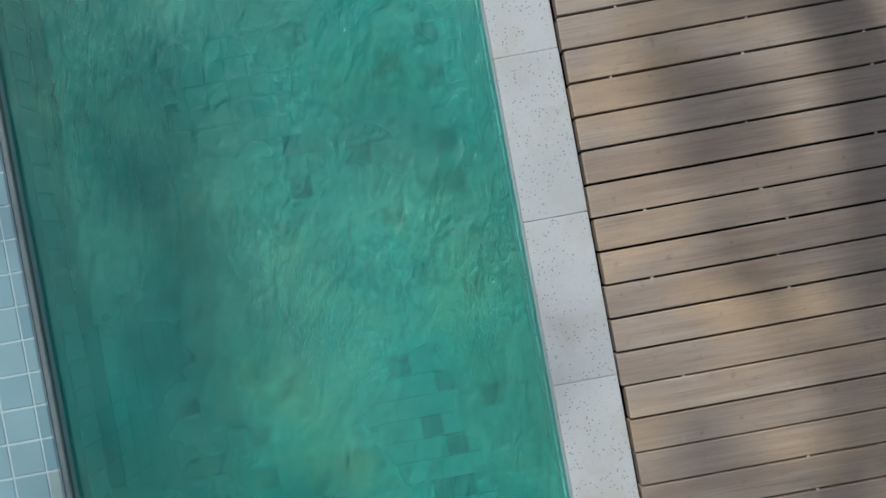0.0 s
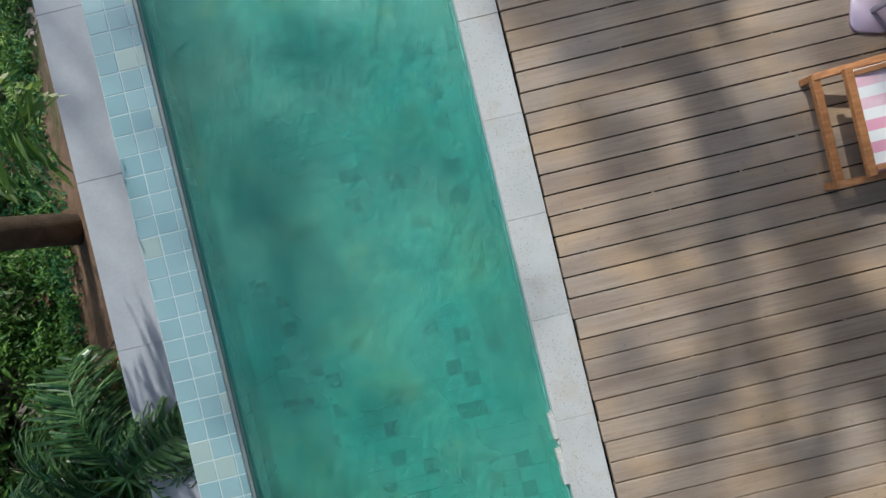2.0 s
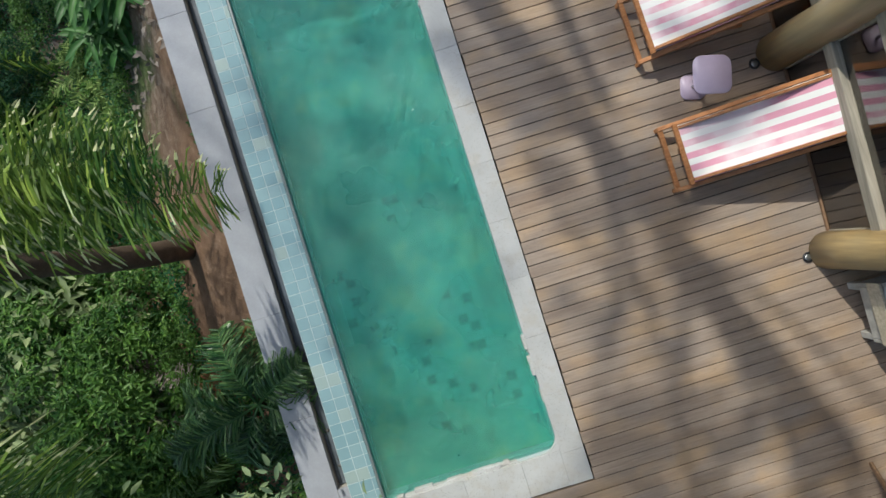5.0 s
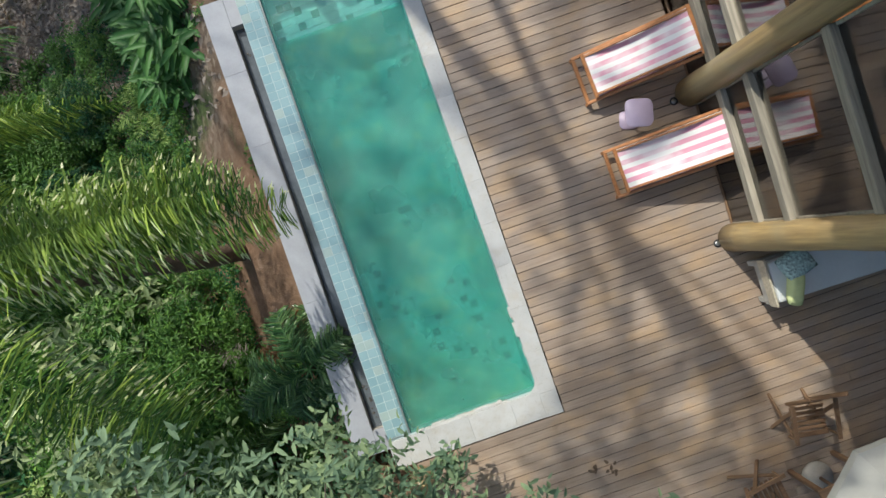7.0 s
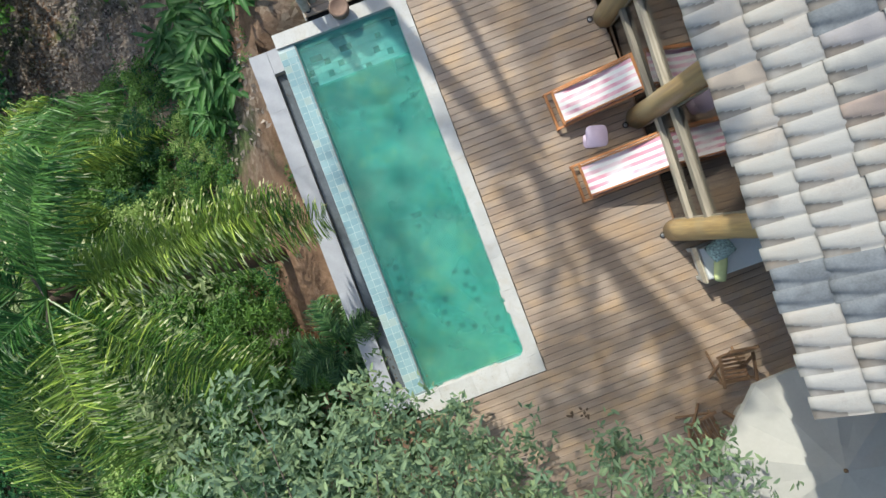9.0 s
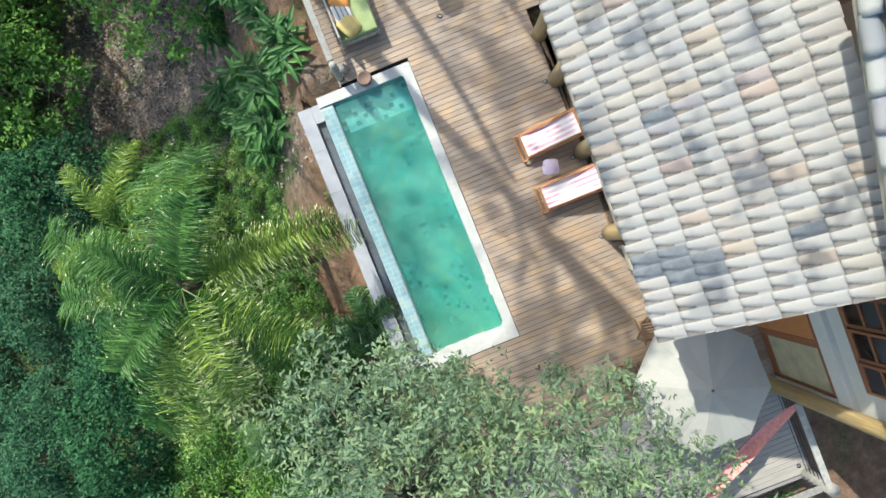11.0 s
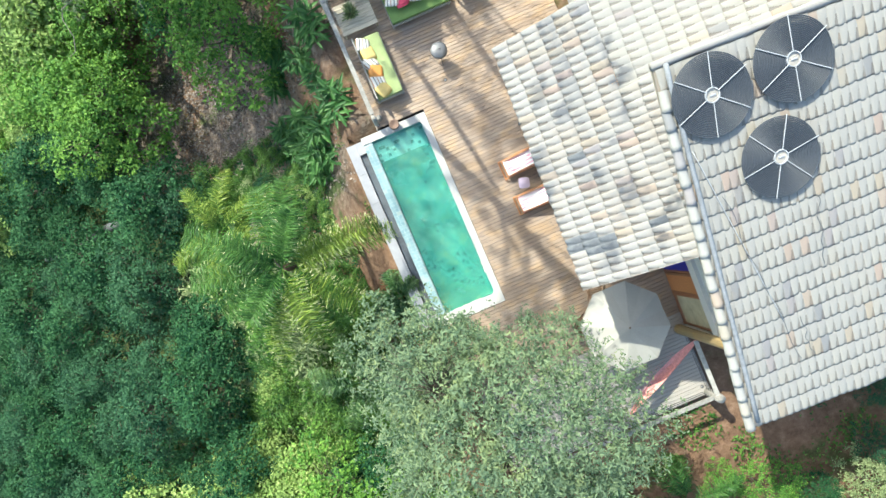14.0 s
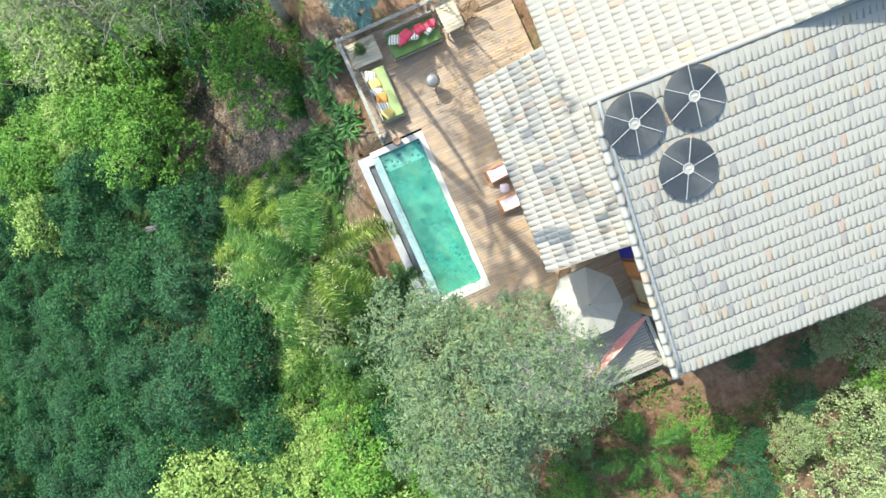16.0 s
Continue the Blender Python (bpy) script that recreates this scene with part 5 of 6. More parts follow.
def umbrella():
    t = thing("parasol", "large off-white octagonal parasol over the terrace table", "parasol", m=pose(2.92, -1.93, 0, 0, 0, 22.5))
    bm = bmesh.new()
    n, R, zt, ze = 8, 1.38, 2.5, 2.12
    rings = []
    for j in range(7):
        s = j / 6
        row = []
        for k in range(n * 4):
            a = 2 * math.pi * k / (n * 4)
            q = min((k % 4), 4 - (k % 4)) / 2
            edge = math.cos(math.pi / n) / math.cos((a % (2 * math.pi / n)) - math.pi / n)
            r = 0.03 + (R - 0.03) * s * edge
            z = zt - (zt - ze) * s ** 1.12 - 0.035 * q * s
            row.append(bm.verts.new((r * math.cos(a), r * math.sin(a), z + 0.006 * noise.noise(Vector((a * 3, s * 4, 0))))))
        rings.append(row)
    rim = [bm.verts.new((v.co.x, v.co.y, v.co.z - 0.09)) for v in rings[-1]]
    rings.append(rim)
    for a, b in zip(rings, rings[1:]):
        for k in range(n * 4):
            bm.faces.new((a[k], b[k], b[(k + 1) % (n * 4)], a[(k + 1) % (n * 4)]))
    canopy = part("canopy", bm, UMBRELLA, t, "off-white canvas canopy", False)
    cap = lathe([(0.3, zt - 0.045), (0.16, zt + 0.0), (0.03, zt + 0.04)], 8)
    part("vent", cap, UMBRELLA, canopy, "small canvas cap")
    part("finial", lathe([(0.025, zt + 0.035), (0.03, zt + 0.06), (0.012, zt + 0.09)], 12), CHAIRWOOD, t, "dark wooden knob", True)
    part("pole", tube([(0, 0, 0), (0, 0, 1.3), (0, 0, zt + 0.03)], 0.024, 12), CHAIRWOOD, t, "", True)
    part("base_plate", lathe([(0.2, 0.0), (0.2, 0.05), (0.1, 0.07), (0.04, 0.1)], 24), CONCRETE, t, "", True)
    for k in range(n):
        a = 2 * math.pi * k / n
        part("rib", bar((0.05 * math.cos(a), 0.05 * math.sin(a), zt - 0.05), ((R - 0.03) * math.cos(a), (R - 0.03) * math.sin(a), ze - 0.025), 0.018, 0.018, 0.0), CHAIRWOOD, t)


umbrella()
low_table(pose(2.6, -2.45, 0, 0, 0, 5), 0.75, 0.75, 0.74, "square brown table under the parasol", "terrace_table", CHAIRWOOD)


def hammock():
    t = thing("hammock", "salmon red fringed hammock slung across the terrace corner", "hammock")
    a, b = Vector((5.14, -3.55, 0.95)), Vector((2.15, -4.85, 1.15))
    bm = bmesh.new()
    side = Vector((b.y - a.y, a.x - b.x, 0)).normalized()
    rows, n = [], 40
    for i in range(n + 1):
        s = i / n
        c = a.lerp(b, s) - Vector((0, 0, 0.35 * math.sin(math.pi * s)))
        w = 0.03 + 0.15 * math.sin(math.pi * s) ** 0.7
        row = []
        for j in range(9):
            q = j / 4 - 1
            fold = 0.03 * math.sin(q * 9 + 5 * noise.noise(Vector((s * 3, q, 0))))
            row.append(bm.verts.new(c + side * q * w + Vector((0, 0, 0.14 * q * q * math.sin(math.pi * s) + fold))))
        rows.append(row)
    for i in range(n):
        for j in range(8):
            bm.faces.new((rows[i][j], rows[i + 1][j], rows[i + 1][j + 1], rows[i][j + 1]))
    part("bed", bm, HAMMOCK, t, "salmon red cloth", True)
    for q in (0, 8):
        bm = bmesh.new()
        rnd = random.Random(q)
        for i in range(10, 31):
            s = i / n
            c = a.lerp(b, s) - Vector((0, 0, 0.35 * math.sin(math.pi * s)))
            w = (0.03 + 0.15 * math.sin(math.pi * s) ** 0.7) * (1 if q else -1)
            p = c + side * w + Vector((0, 0, 0.13 * math.sin(math.pi * s)))
            tube([p, p + side * (0.06 if q else -0.06) + Vector((0, 0, -0.06)), p + side * (0.07 if q else -0.07) + Vector((rnd.uniform(-0.02, 0.02), 0, -0.2))], 0.006, 4, bm)
        part("fringe", bm, HAMMOCK, t, "knotted pale red fringe")


hammock()


# ---- solar coils on the main roof ----
def solar_coil(u, v, turn, parent_m):
    t = thing("solar_coil", "round black hose coil with white bars on the tiled roof", "solar water heater", "solar coils on the roof", parent_m)
    bm = bmesh.new()
    R0, R1, pitch = 0.17, 0.9, 0.034
    pts = []
    turns = int((R1 - R0) / pitch)
    seg = 40
    for k in range(turns * seg + 1):
        a = 2 * math.pi * k / seg
        pts.append((Vector(((R0 + pitch * k / seg) * math.cos(a), (R0 + pitch * k / seg) * math.sin(a), 0.02 + 0.004 * noise.noise(Vector((a, 0, 0)))))))
    tube(pts, 0.0158, 5, bm)
    part("hose_coil", bm, HOSE, t, "tightly wound black hose", True)
    hub = bmesh.new()
    rings = [[hub.verts.new((q * math.cos(k * math.pi / 12), q * math.sin(k * math.pi / 12), z)) for k in range(24)] for q, z in ((0.165, 0.0), (0.165, 0.05), (0.145, 0.055), (0.14, 0.0))]
    for a, b in zip(rings, rings[1:]):
        for k in range(24):
            hub.faces.new((a[k], a[(k + 1) % 24], b[(k + 1) % 24], b[k]))
    part("hub", hub, WHITEPIPE, t, "pale open hub ring")
    part("plate", lathe([(0.138, 0.0), (0.138, 0.012), (0.1, 0.014)], 20), CONCRETE, t, "greyish tan plate in the hub")
    part("fitting", box(-0.06, 0.08, -0.025, 0.02, 0.012, 0.04, 0.008), WHITEPIPE, t, "pale pipe fitting")
    for k in range(6):
        a = math.pi * k / 3 + turn
        part("spoke", bar((0.14 * math.cos(a), 0.14 * math.sin(a), 0.055), (0.9 * math.cos(a), 0.9 * math.sin(a), 0.055), 0.021, 0.014), WHITEPIPE, t)


def on_main_roof(u, v, lift):
    return HM @ Matrix.Translation((u, v, 5.86 + 0.25 * (v + 5.92) + lift)) @ Matrix.Rotation(math.atan(0.25), 4, "X")


for u, v, turn in ((2.14, 1.8, 0.41), (3.97, 1.9, 0.48), (3.27, 0.07, 0.18)):
    solar_coil(u, v, turn, on_main_roof(u, v, 0.16))
for k, (u0, v0, u1, v1) in enumerate(((1.85, -0.3, 2.75, -4.6), (3.9, -1.0, 3.75, -2.6), (2.95, -3.6, 3.05, -4.7))):
    pts = []
    for i in range(40):
        s = i / 39
        u, v = u0 + (u1 - u0) * s + 0.12 * noise.noise(Vector((s * 5, k, 0))), v0 + (v1 - v0) * s
        pts.append((u, v, 5.86 + 0.25 * (v + 5.92) + 0.14 + 0.02 * noise.noise(Vector((s * 9, k, 4)))))
    o = part("roof_hose", tube(pts, 0.006, 6), HOSE, None, "", True)
    o.matrix_basis = HM
    tagged(o, "loose black hose lying on the roof tiles", "hose", "hoses on the roof")
pts = [(1.47 + 1.08 * k / 11, 0.85 - 4.4 * k / 11, 5.86 + 0.25 * (0.85 - 4.4 * k / 11 + 5.92) + 0.13) for k in range(12)]
o = part("roof_pipe", tube(pts, 0.009, 8), WHITEPIPE, None, "", True)
o.matrix_basis = HM
tagged(o, "straight white plastic pipe lying on the roof tiles", "pipe")


# ---- plants ----
def spray(r, centres, radii, per, flat=0.75):
    """Leaf places, ways and sides scattered over the shells of small lumps."""
    c = np.repeat(np.asarray(centres), per, axis=0)
    rad = np.repeat(np.asarray(radii), per)[:, None]
    d = unit(r.normal(size=c.shape))
    d[:, 2] = np.where(r.uniform(size=len(d)) < 0.8, np.abs(d[:, 2]), d[:, 2])
    reach = np.where(r.uniform(size=(len(c), 1)) < 0.55, r.uniform(0.5, 1.05, (len(c), 1)), np.minimum(np.abs(r.normal(size=(len(c), 1))) * 0.8, 1.35))
    at = c + d * rad * reach * np.array([1, 1, flat])
    nrm = unit(d * 0.55 + np.array([0, 0, 0.75]) + r.normal(size=c.shape) * 0.42)
    way = unit(np.cross(nrm, r.normal(size=c.shape)) + d * 0.35)
    side = unit(np.cross(nrm, way))
    return at, unit(way), side


def limb(bm, a, b, r0, r1, seed, sides=7, sag=0.12):
    a, b = Vector(a), Vector(b)
    d = (b - a).length
    pts = []
    for k in range(6):
        s = k / 5
        w = Vector((noise.noise(Vector((seed, s * 2, 0))), noise.noise(Vector((seed, s * 2, 5))), 0.5 * noise.noise(Vector((seed, s * 2, 9))))) * d * sag * math.sin(math.pi * s)
        pts.append(a.lerp(b, s) + w + Vector((0, 0, 0.08 * d * math.sin(math.pi * s))))
    tube(pts, [r0 + (r1 - r0) * k / 5 for k in range(6)], sides, bm)


def tree(label, seed, height, R, deep, lumps, per, leaf, width, leafmat, bark=BARK, name="tree", category="tree", broad=False, group="", trunk=0.12, twigs=0, twig=0.09, whorl=0):
    """A trunk that forks into limbs, with a crown of many leaf clumps. Its base is at the origin."""
    r = np.random.RandomState(seed)
    t = thing(name, label, category, group)
    n = lumps
    a = np.arange(n) * 2.39996 + r.uniform(0, 6)
    q = np.sqrt((np.arange(n) + 0.5) / n)
    rad = R * q * r.uniform(0.82, 1.12, n)
    wob = 1 + 0.22 * np.sin(3 * a + seed) + 0.14 * np.sin(5 * a + 2 * seed)
    z = height - deep * (q ** 2.2) - r.uniform(0, deep * 0.28, n)
    cen = np.stack([rad * wob * np.cos(a), rad * wob * np.sin(a), z], 1)
    sizes = R * r.uniform(0.1, 0.27, n) * (1.15 if n < 40 else 0.95)
    bm = bmesh.new()
    fork = Vector((0.05 * R, -0.04 * R, max(0.3, height - deep * 1.25)))
    tube([(0, 0, -0.6), (0.02 * R, 0, fork.z * 0.4), (0.03 * R, -0.03 * R, fork.z * 0.75), fork], [trunk * 1.3, trunk, trunk * 0.9, trunk * 0.75], 10, bm)
    picks = list(range(0, n, max(1, n // 9)))
    mids = []
    for i, k in enumerate(picks):
        m = fork.lerp(Vector(cen[k]), 0.55) + Vector((0, 0, 0.1 * deep))
        mids.append(m)
        limb(bm, fork - Vector((0, 0, 0.2 * (i % 3))), m, trunk * 0.45, trunk * 0.2, seed + i)
    for k in range(n):
        m = min(mids, key=lambda v: (v - Vector(cen[k])).length)
        limb(bm, m, cen[k], trunk * 0.15, trunk * 0.05, seed + 50 + k, 5)
    for k in range(twigs):
        c = Vector(cen[k % n])
        limb(bm, c, c + Vector(r.normal(size=3)) * R * 0.28 + Vector((0, 0, R * 0.12)), trunk * twig, trunk * twig * 0.35, seed + 300 + k, 4, 0.5)
    part("trunk", bm, bark, t, "", True)
    at, way, side = spray(r, cen, sizes, per // max(1, whorl))
    if whorl:
        up = np.cross(way, side)
        tips, ways, sides = [], [], []
        for k in range(whorl):
            b = (2 * np.pi * k / whorl + r.uniform(-1.1, 1.1, len(at)))[:, None]
            w = unit(np.cos(b) * way + np.sin(b) * side + up * r.uniform(-0.5, 0.9, (len(at), 1)))
            tips.append(at + r.normal(size=at.shape) * 0.04), ways.append(w), sides.append(unit(np.cross(up, w)))
        at, way, side = np.concatenate(tips), np.concatenate(ways), np.concatenate(sides)
    ln = leaf * r.uniform(0.65, 1.25, len(at))
    part("crown", leaf_mesh("crown", at, way, side, ln, ln * width, leafmat, 0.22, broad), None, t)
    return t


def put(t, x, y, s=1.0, turn=0.0, z=None, first=False):
    m = Matrix.LocRotScale((x, y, ground_z(x, y) if z is None else z), Euler((0, 0, radians(turn))), (s, s, s))
    if first:
        t.matrix_basis = m
        return t
    return copy_thing(t, m)


def frond(name, r, length, lift, droop, mat, parent, turn, start, leaflets=46, wide=0.5, thick=0.022, hang=0.5, straight=False, tips=0.0):
    """One feather leaf: an arched rib with long drooping leaflets in two uneven ranks."""
    d = np.array([math.cos(turn), math.sin(turn), 0.0])
    s = np.array([-math.sin(turn), math.cos(turn), 0.0])
    twist = r.uniform(-0.12, 0.12) * (0 if straight else 1)
    def rib(q):
        x = length * (q - 0.12 * droop * q ** 3)
        return np.array(start) + d * x + s * twist * length * q * q + np.array([0, 0, lift * length * q - droop * length * q ** 2.3])
    pts = [rib(q) for q in np.linspace(0, 1, 9)]
    bm = tube(pts, [thick * (1 - 0.85 * k / 8) for k in range(9)], 6)
    verts = [tuple(v.co) for v in bm.verts]
    bm.verts.index_update()
    faces = [tuple(v.index for v in f.verts) for f in bm.faces]
    bm.free()
    pale = []
    for k in range(leaflets * 2):
        q = 0.13 + 0.87 * (k // 2) / leaflets + r.uniform(-0.008, 0.008)
        q = min(q, 1.0)
        c, c2 = rib(q), rib(min(q + 0.02, 1.03))
        t = (c2 - c) / max(np.linalg.norm(c2 - c), 1e-6)
        sg = 1 if k % 2 else -1
        env = min(1.0, math.sin(math.pi * min(1, 0.16 + 0.8 * q)) ** 0.6 + (0.3 if straight else 0.0))
        l = wide * env * r.uniform(0.5, 1.2)
        rise = r.choice((-0.4, 0.0, 0.3, 0.7)) + r.uniform(-0.3, 0.3)
        out = s * sg * r.uniform(0.75, 1.0) + t * (r.uniform(0.0, 0.5) if straight else r.uniform(0.3, 0.9)) + np.array([0, 0, rise])
        out /= np.linalg.norm(out)
        w = 0.0075 * r.uniform(0.8, 1.5)
        u = np.cross(out, t)
        u = np.cross(u / max(np.linalg.norm(u), 1e-6), out)
        n3 = np.cross(out, u)
        roll = r.uniform(-0.9, 0.9)
        u = u * math.cos(roll) + n3 * math.sin(roll)
        b = len(verts)
        sagv = np.array([0, 0, -1.0])
        bend = r.uniform(0.55, 0.85)
        p0, p1, p2 = c, c + out * l * bend * 0.55 + sagv * l * hang * 0.04, c + out * l * bend + sagv * l * hang * 0.14
        p3 = p2 + (out * 0.45 + sagv * hang * r.uniform(0.35, 0.9)) * l * (1.05 - bend)
        for p, ww in ((p0, w * 0.5), (p1, w), (p2, w * 0.9)):
            verts += [p - u * ww, p + u * ww]
        faces += [(b, b + 1, b + 3, b + 2), (b + 2, b + 3, b + 5, b + 4)]
        b = len(verts)
        q1, q2 = p2 + u * w * 1.25, p2 - u * w * 1.25
        p4 = p2 + (p3 - p2) * 0.55
        verts += [q1, q2, p4 - u * w, p4 + u * w, p3]
        if r.uniform() < tips:
            pale += [len(faces), len(faces) + 1]
        faces += [(b, b + 1, b + 2, b + 3), (b + 3, b + 2, b + 4)]
    me = bpy.data.meshes.new(name)
    me.from_pydata([tuple(v) for v in verts], [], faces)
    me.materials.append(mat)
    me.materials.append(L_TIP)
    for k in pale:
        me.polygons[k].material_index = 1
    part(name, me, mat, parent)


def palm(label, base, top, n, length, mat, seed, group="palms", turn0=0.0, trunk=0.12, wide=0.55, dead=0, extra=(), shade_mat=None):
    r = np.random.RandomState(seed)
    t = thing("palm", label, "palm tree", group)
    b, c = Vector(base), Vector(top)
    pts = [b.lerp(c, k / 10) + Vector((0.05 * math.sin(k), 0.04 * math.cos(k * 1.3), 0)) * (c - b).length * 0.12 for k in range(11)]
    pts[0] -= Vector((0, 0, 0.5))
    part("trunk", tube(pts, [trunk * (1.25 - 0.045 * k + 0.04 * (k % 2)) for k in range(11)], 12), PALMBARK, t, "ringed brown trunk", True)
    for k in range(n):
        q = (k + 0.5) / n
        a = turn0 + k * 2.39996
        a += r.uniform(-0.5, 0.5)
        lift = 1.0 - 1.0 * q + r.uniform(-0.2, 0.2)
        frond("frond", r, length * r.uniform(0.65, 1.1) * (0.8 + 0.3 * q), lift, 0.7 + 0.35 * q + r.uniform(-0.1, 0.14), mat, t, a, pts[-1], 170, wide, 0.017, 1.2)
    # fronds after the fifth take shade_mat: their shade is put into darker leaflets
    for k, (a, ln, lift, droop) in enumerate(extra):
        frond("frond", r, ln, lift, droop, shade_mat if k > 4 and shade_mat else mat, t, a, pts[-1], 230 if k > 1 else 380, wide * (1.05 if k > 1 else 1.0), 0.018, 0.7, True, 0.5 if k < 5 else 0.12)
    for k in range(dead):
        frond("dry_frond", r, length * 0.9, -0.2, 0.75, L_DRY, t, turn0 + 1.1 + 2.2 * k, pts[-1], 40, wide * 0.6, 0.02, 1.0)
    return t


def ginger(seed):
    """A clump of long paddle leaves on short stems."""
    r = np.random.RandomState(seed)
    t = thing("ginger_plant", "clump of glossy broad green paddle leaves on the slope", "plant", "broad-leaved clumps")
    bm = bmesh.new()
    at, way, side = [], [], []
    for k in range(13):
        a, ln = r.uniform(0, 6.28), r.uniform(0.5, 1.0)
        foot = Vector((r.normal() * 0.18, r.normal() * 0.18, -0.1))
        tip = foot + Vector((math.cos(a) * 0.5 * ln, math.sin(a) * 0.5 * ln, 0.85 * ln))
        limb(bm, foot, tip, 0.014, 0.006, seed + k, 5)
        for j in range(7):
            p = foot.lerp(tip, 0.35 + 0.1 * j)
            b = a + (1.35 if j % 2 else -1.35) + r.uniform(-0.35, 0.35) if j < 6 else a
            w = np.array([math.cos(b), math.sin(b), r.uniform(-0.05, 0.4)])
            w /= np.linalg.norm(w)
            at.append(tuple(p)), way.append(w), side.append(np.cross([0, 0, 1.0], w))
    part("stalk", bm, L_GINGER, t)
    part("leaves", leaf_mesh("leaves", np.array(at), unit(np.array(way)), unit(np.array(side)), r.uniform(0.4, 0.68, len(at)), r.uniform(0.12, 0.18, len(at)), L_GINGER, 0.25, True), None, t)
    return t


# the tree beside the pool end
big = tree("spreading tree with long grey-green leaves over the deck corner", 3, 7.1, 3.88, 3.1, 225, 190, 0.118, 0.38, L_TREE, BARK, "tree", "tree", True, trunk=0.12, whorl=4)
put(big, -1.98, -3.1, 1.0, 20, -0.7, True)
# low outer boughs of the same kind of tree towards the pool
side_tree = tree("smaller grey-green tree leaning to the pool corner", 8, 3.4, 1.9, 1.5, 80, 105, 0.14, 0.4, L_TREE, BARK, "tree", "tree", True, trunk=0.05, whorl=4)
put(side_tree, -3.0, -0.9, 1.0, 0, -1.0, True)

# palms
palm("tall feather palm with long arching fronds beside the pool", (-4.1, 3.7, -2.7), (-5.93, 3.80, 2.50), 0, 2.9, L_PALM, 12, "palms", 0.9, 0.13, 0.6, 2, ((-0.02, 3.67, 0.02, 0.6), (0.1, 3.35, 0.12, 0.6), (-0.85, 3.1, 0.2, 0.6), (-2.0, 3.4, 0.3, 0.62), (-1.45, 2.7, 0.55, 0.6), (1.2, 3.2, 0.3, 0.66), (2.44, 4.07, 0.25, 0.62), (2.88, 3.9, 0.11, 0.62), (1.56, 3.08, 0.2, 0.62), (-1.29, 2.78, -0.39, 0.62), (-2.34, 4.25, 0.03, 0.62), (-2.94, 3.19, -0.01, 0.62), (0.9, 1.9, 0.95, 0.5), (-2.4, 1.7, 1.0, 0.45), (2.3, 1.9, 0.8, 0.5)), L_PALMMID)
palm("young dark feather palm below the tree", (-5.9, -0.9, -4.4), (-5.9, -0.8, -1.1), 11, 2.6, L_PALMDARK, 15, "palms", 0.6, 0.1, 0.5, 1)
palm("short feather palm at the channel wall", (-3.4, 1.5, -1.9), (-3.32, 1.55, -0.95), 10, 1.4, L_PALMDARK, 19, "palms", 0.9, 0.07, 0.42, 1)
palm("young feather palm on the bare soil", (2.9, -8.7, -1.0), (2.9, -8.6, 0.2), 10, 2.5, L_PALMMID, 23, "palms", 0.3, 0.08, 0.4)
palm("young feather palm behind the tree", (0.5, -8.5, -1.0), (0.5, -8.4, -0.1), 10, 1.9, L_PALMDARK, 27, "palms", 1.3, 0.08, 0.4)
palm("feather palm among the slope trees", (-8.6, 5.9, -5.2), (-8.4, 6.2, -1.2), 13, 3.0, L_PALM, 33, "palms", 2.0, 0.12, 0.5)

# broad-leaved clumps on the north-west slope
g1 = ginger(2)
spots = ((-4.0, 11.9), (-4.9, 8.7), (-4.1, 9.1), (-4.6, 11.3), (-3.0, 9.8), (-3.2, 10.9), (-2.7, 8.8), (-4.3, 12.8), (-4.5, 8.2), (-5.2, 9.3), (-3.6, 8.5), (-2.5, 11.6), (-4.3, 7.1), (-4.7, 7.6), (-3.9, 7.5), (-4.2, 8.1))
for k, (x, y) in enumerate(spots):
    put(g1, x, y, 0.85 + 0.1 * (k % 4), 77 * k, None, k == 0)


def fan_plant(x, y, z):
    """Large fan leaves: each one a wheel of narrow blades on a stalk."""
    r = np.random.RandomState(8)
    t = thing("fan_palm", "blue-green fan palm with large round leaves behind the railing", "palm tree", "palms", Matrix.Translation((x, y, z)))
    bm = bmesh.new()
    at, way, side, ln = [], [], [], []
    for k in range(11):
        a, el = k * 2.39996, 0.45 + 0.09 * k
        tip = Vector((math.cos(a) * math.cos(el), math.sin(a) * math.cos(el), math.sin(el))) * r.uniform(0.75, 1.05) + Vector((0, 0, 0.7))
        limb(bm, (0, 0, 0.5), tip, 0.018, 0.01, 60 + k, 6, 0.05)
        d = np.array([math.cos(a), math.sin(a), -0.1])
        s = np.array([-math.sin(a), math.cos(a), 0.0])
        for j in range(19):
            b = (j / 18 - 0.5) * 4.4
            w = d * math.cos(b) + s * math.sin(b) + np.array([0, 0, -0.12 + 0.06 * r.normal()])
            w /= np.linalg.norm(w)
            q = np.cross([0, 0, 1.0], w)
            at.append(tuple(tip)), way.append(w), side.append(q), ln.append(r.uniform(0.46, 0.6) * (1.0 - 0.18 * abs(b) / 2.2))
    tube([(0, 0, -0.4), (0.02, 0, 0.2), (0, 0, 0.62)], [0.13, 0.11, 0.08], 12, bm)
    part("trunk", bm, PALMBARK, t, "", True)
    part("leaves", leaf_mesh("leaves", np.array(at), unit(np.array(way)), unit(np.array(side)), np.array(ln), 0.115, L_FAN, 0.25, True), None, t)


fan_plant(-0.45, 12.75, -0.3)

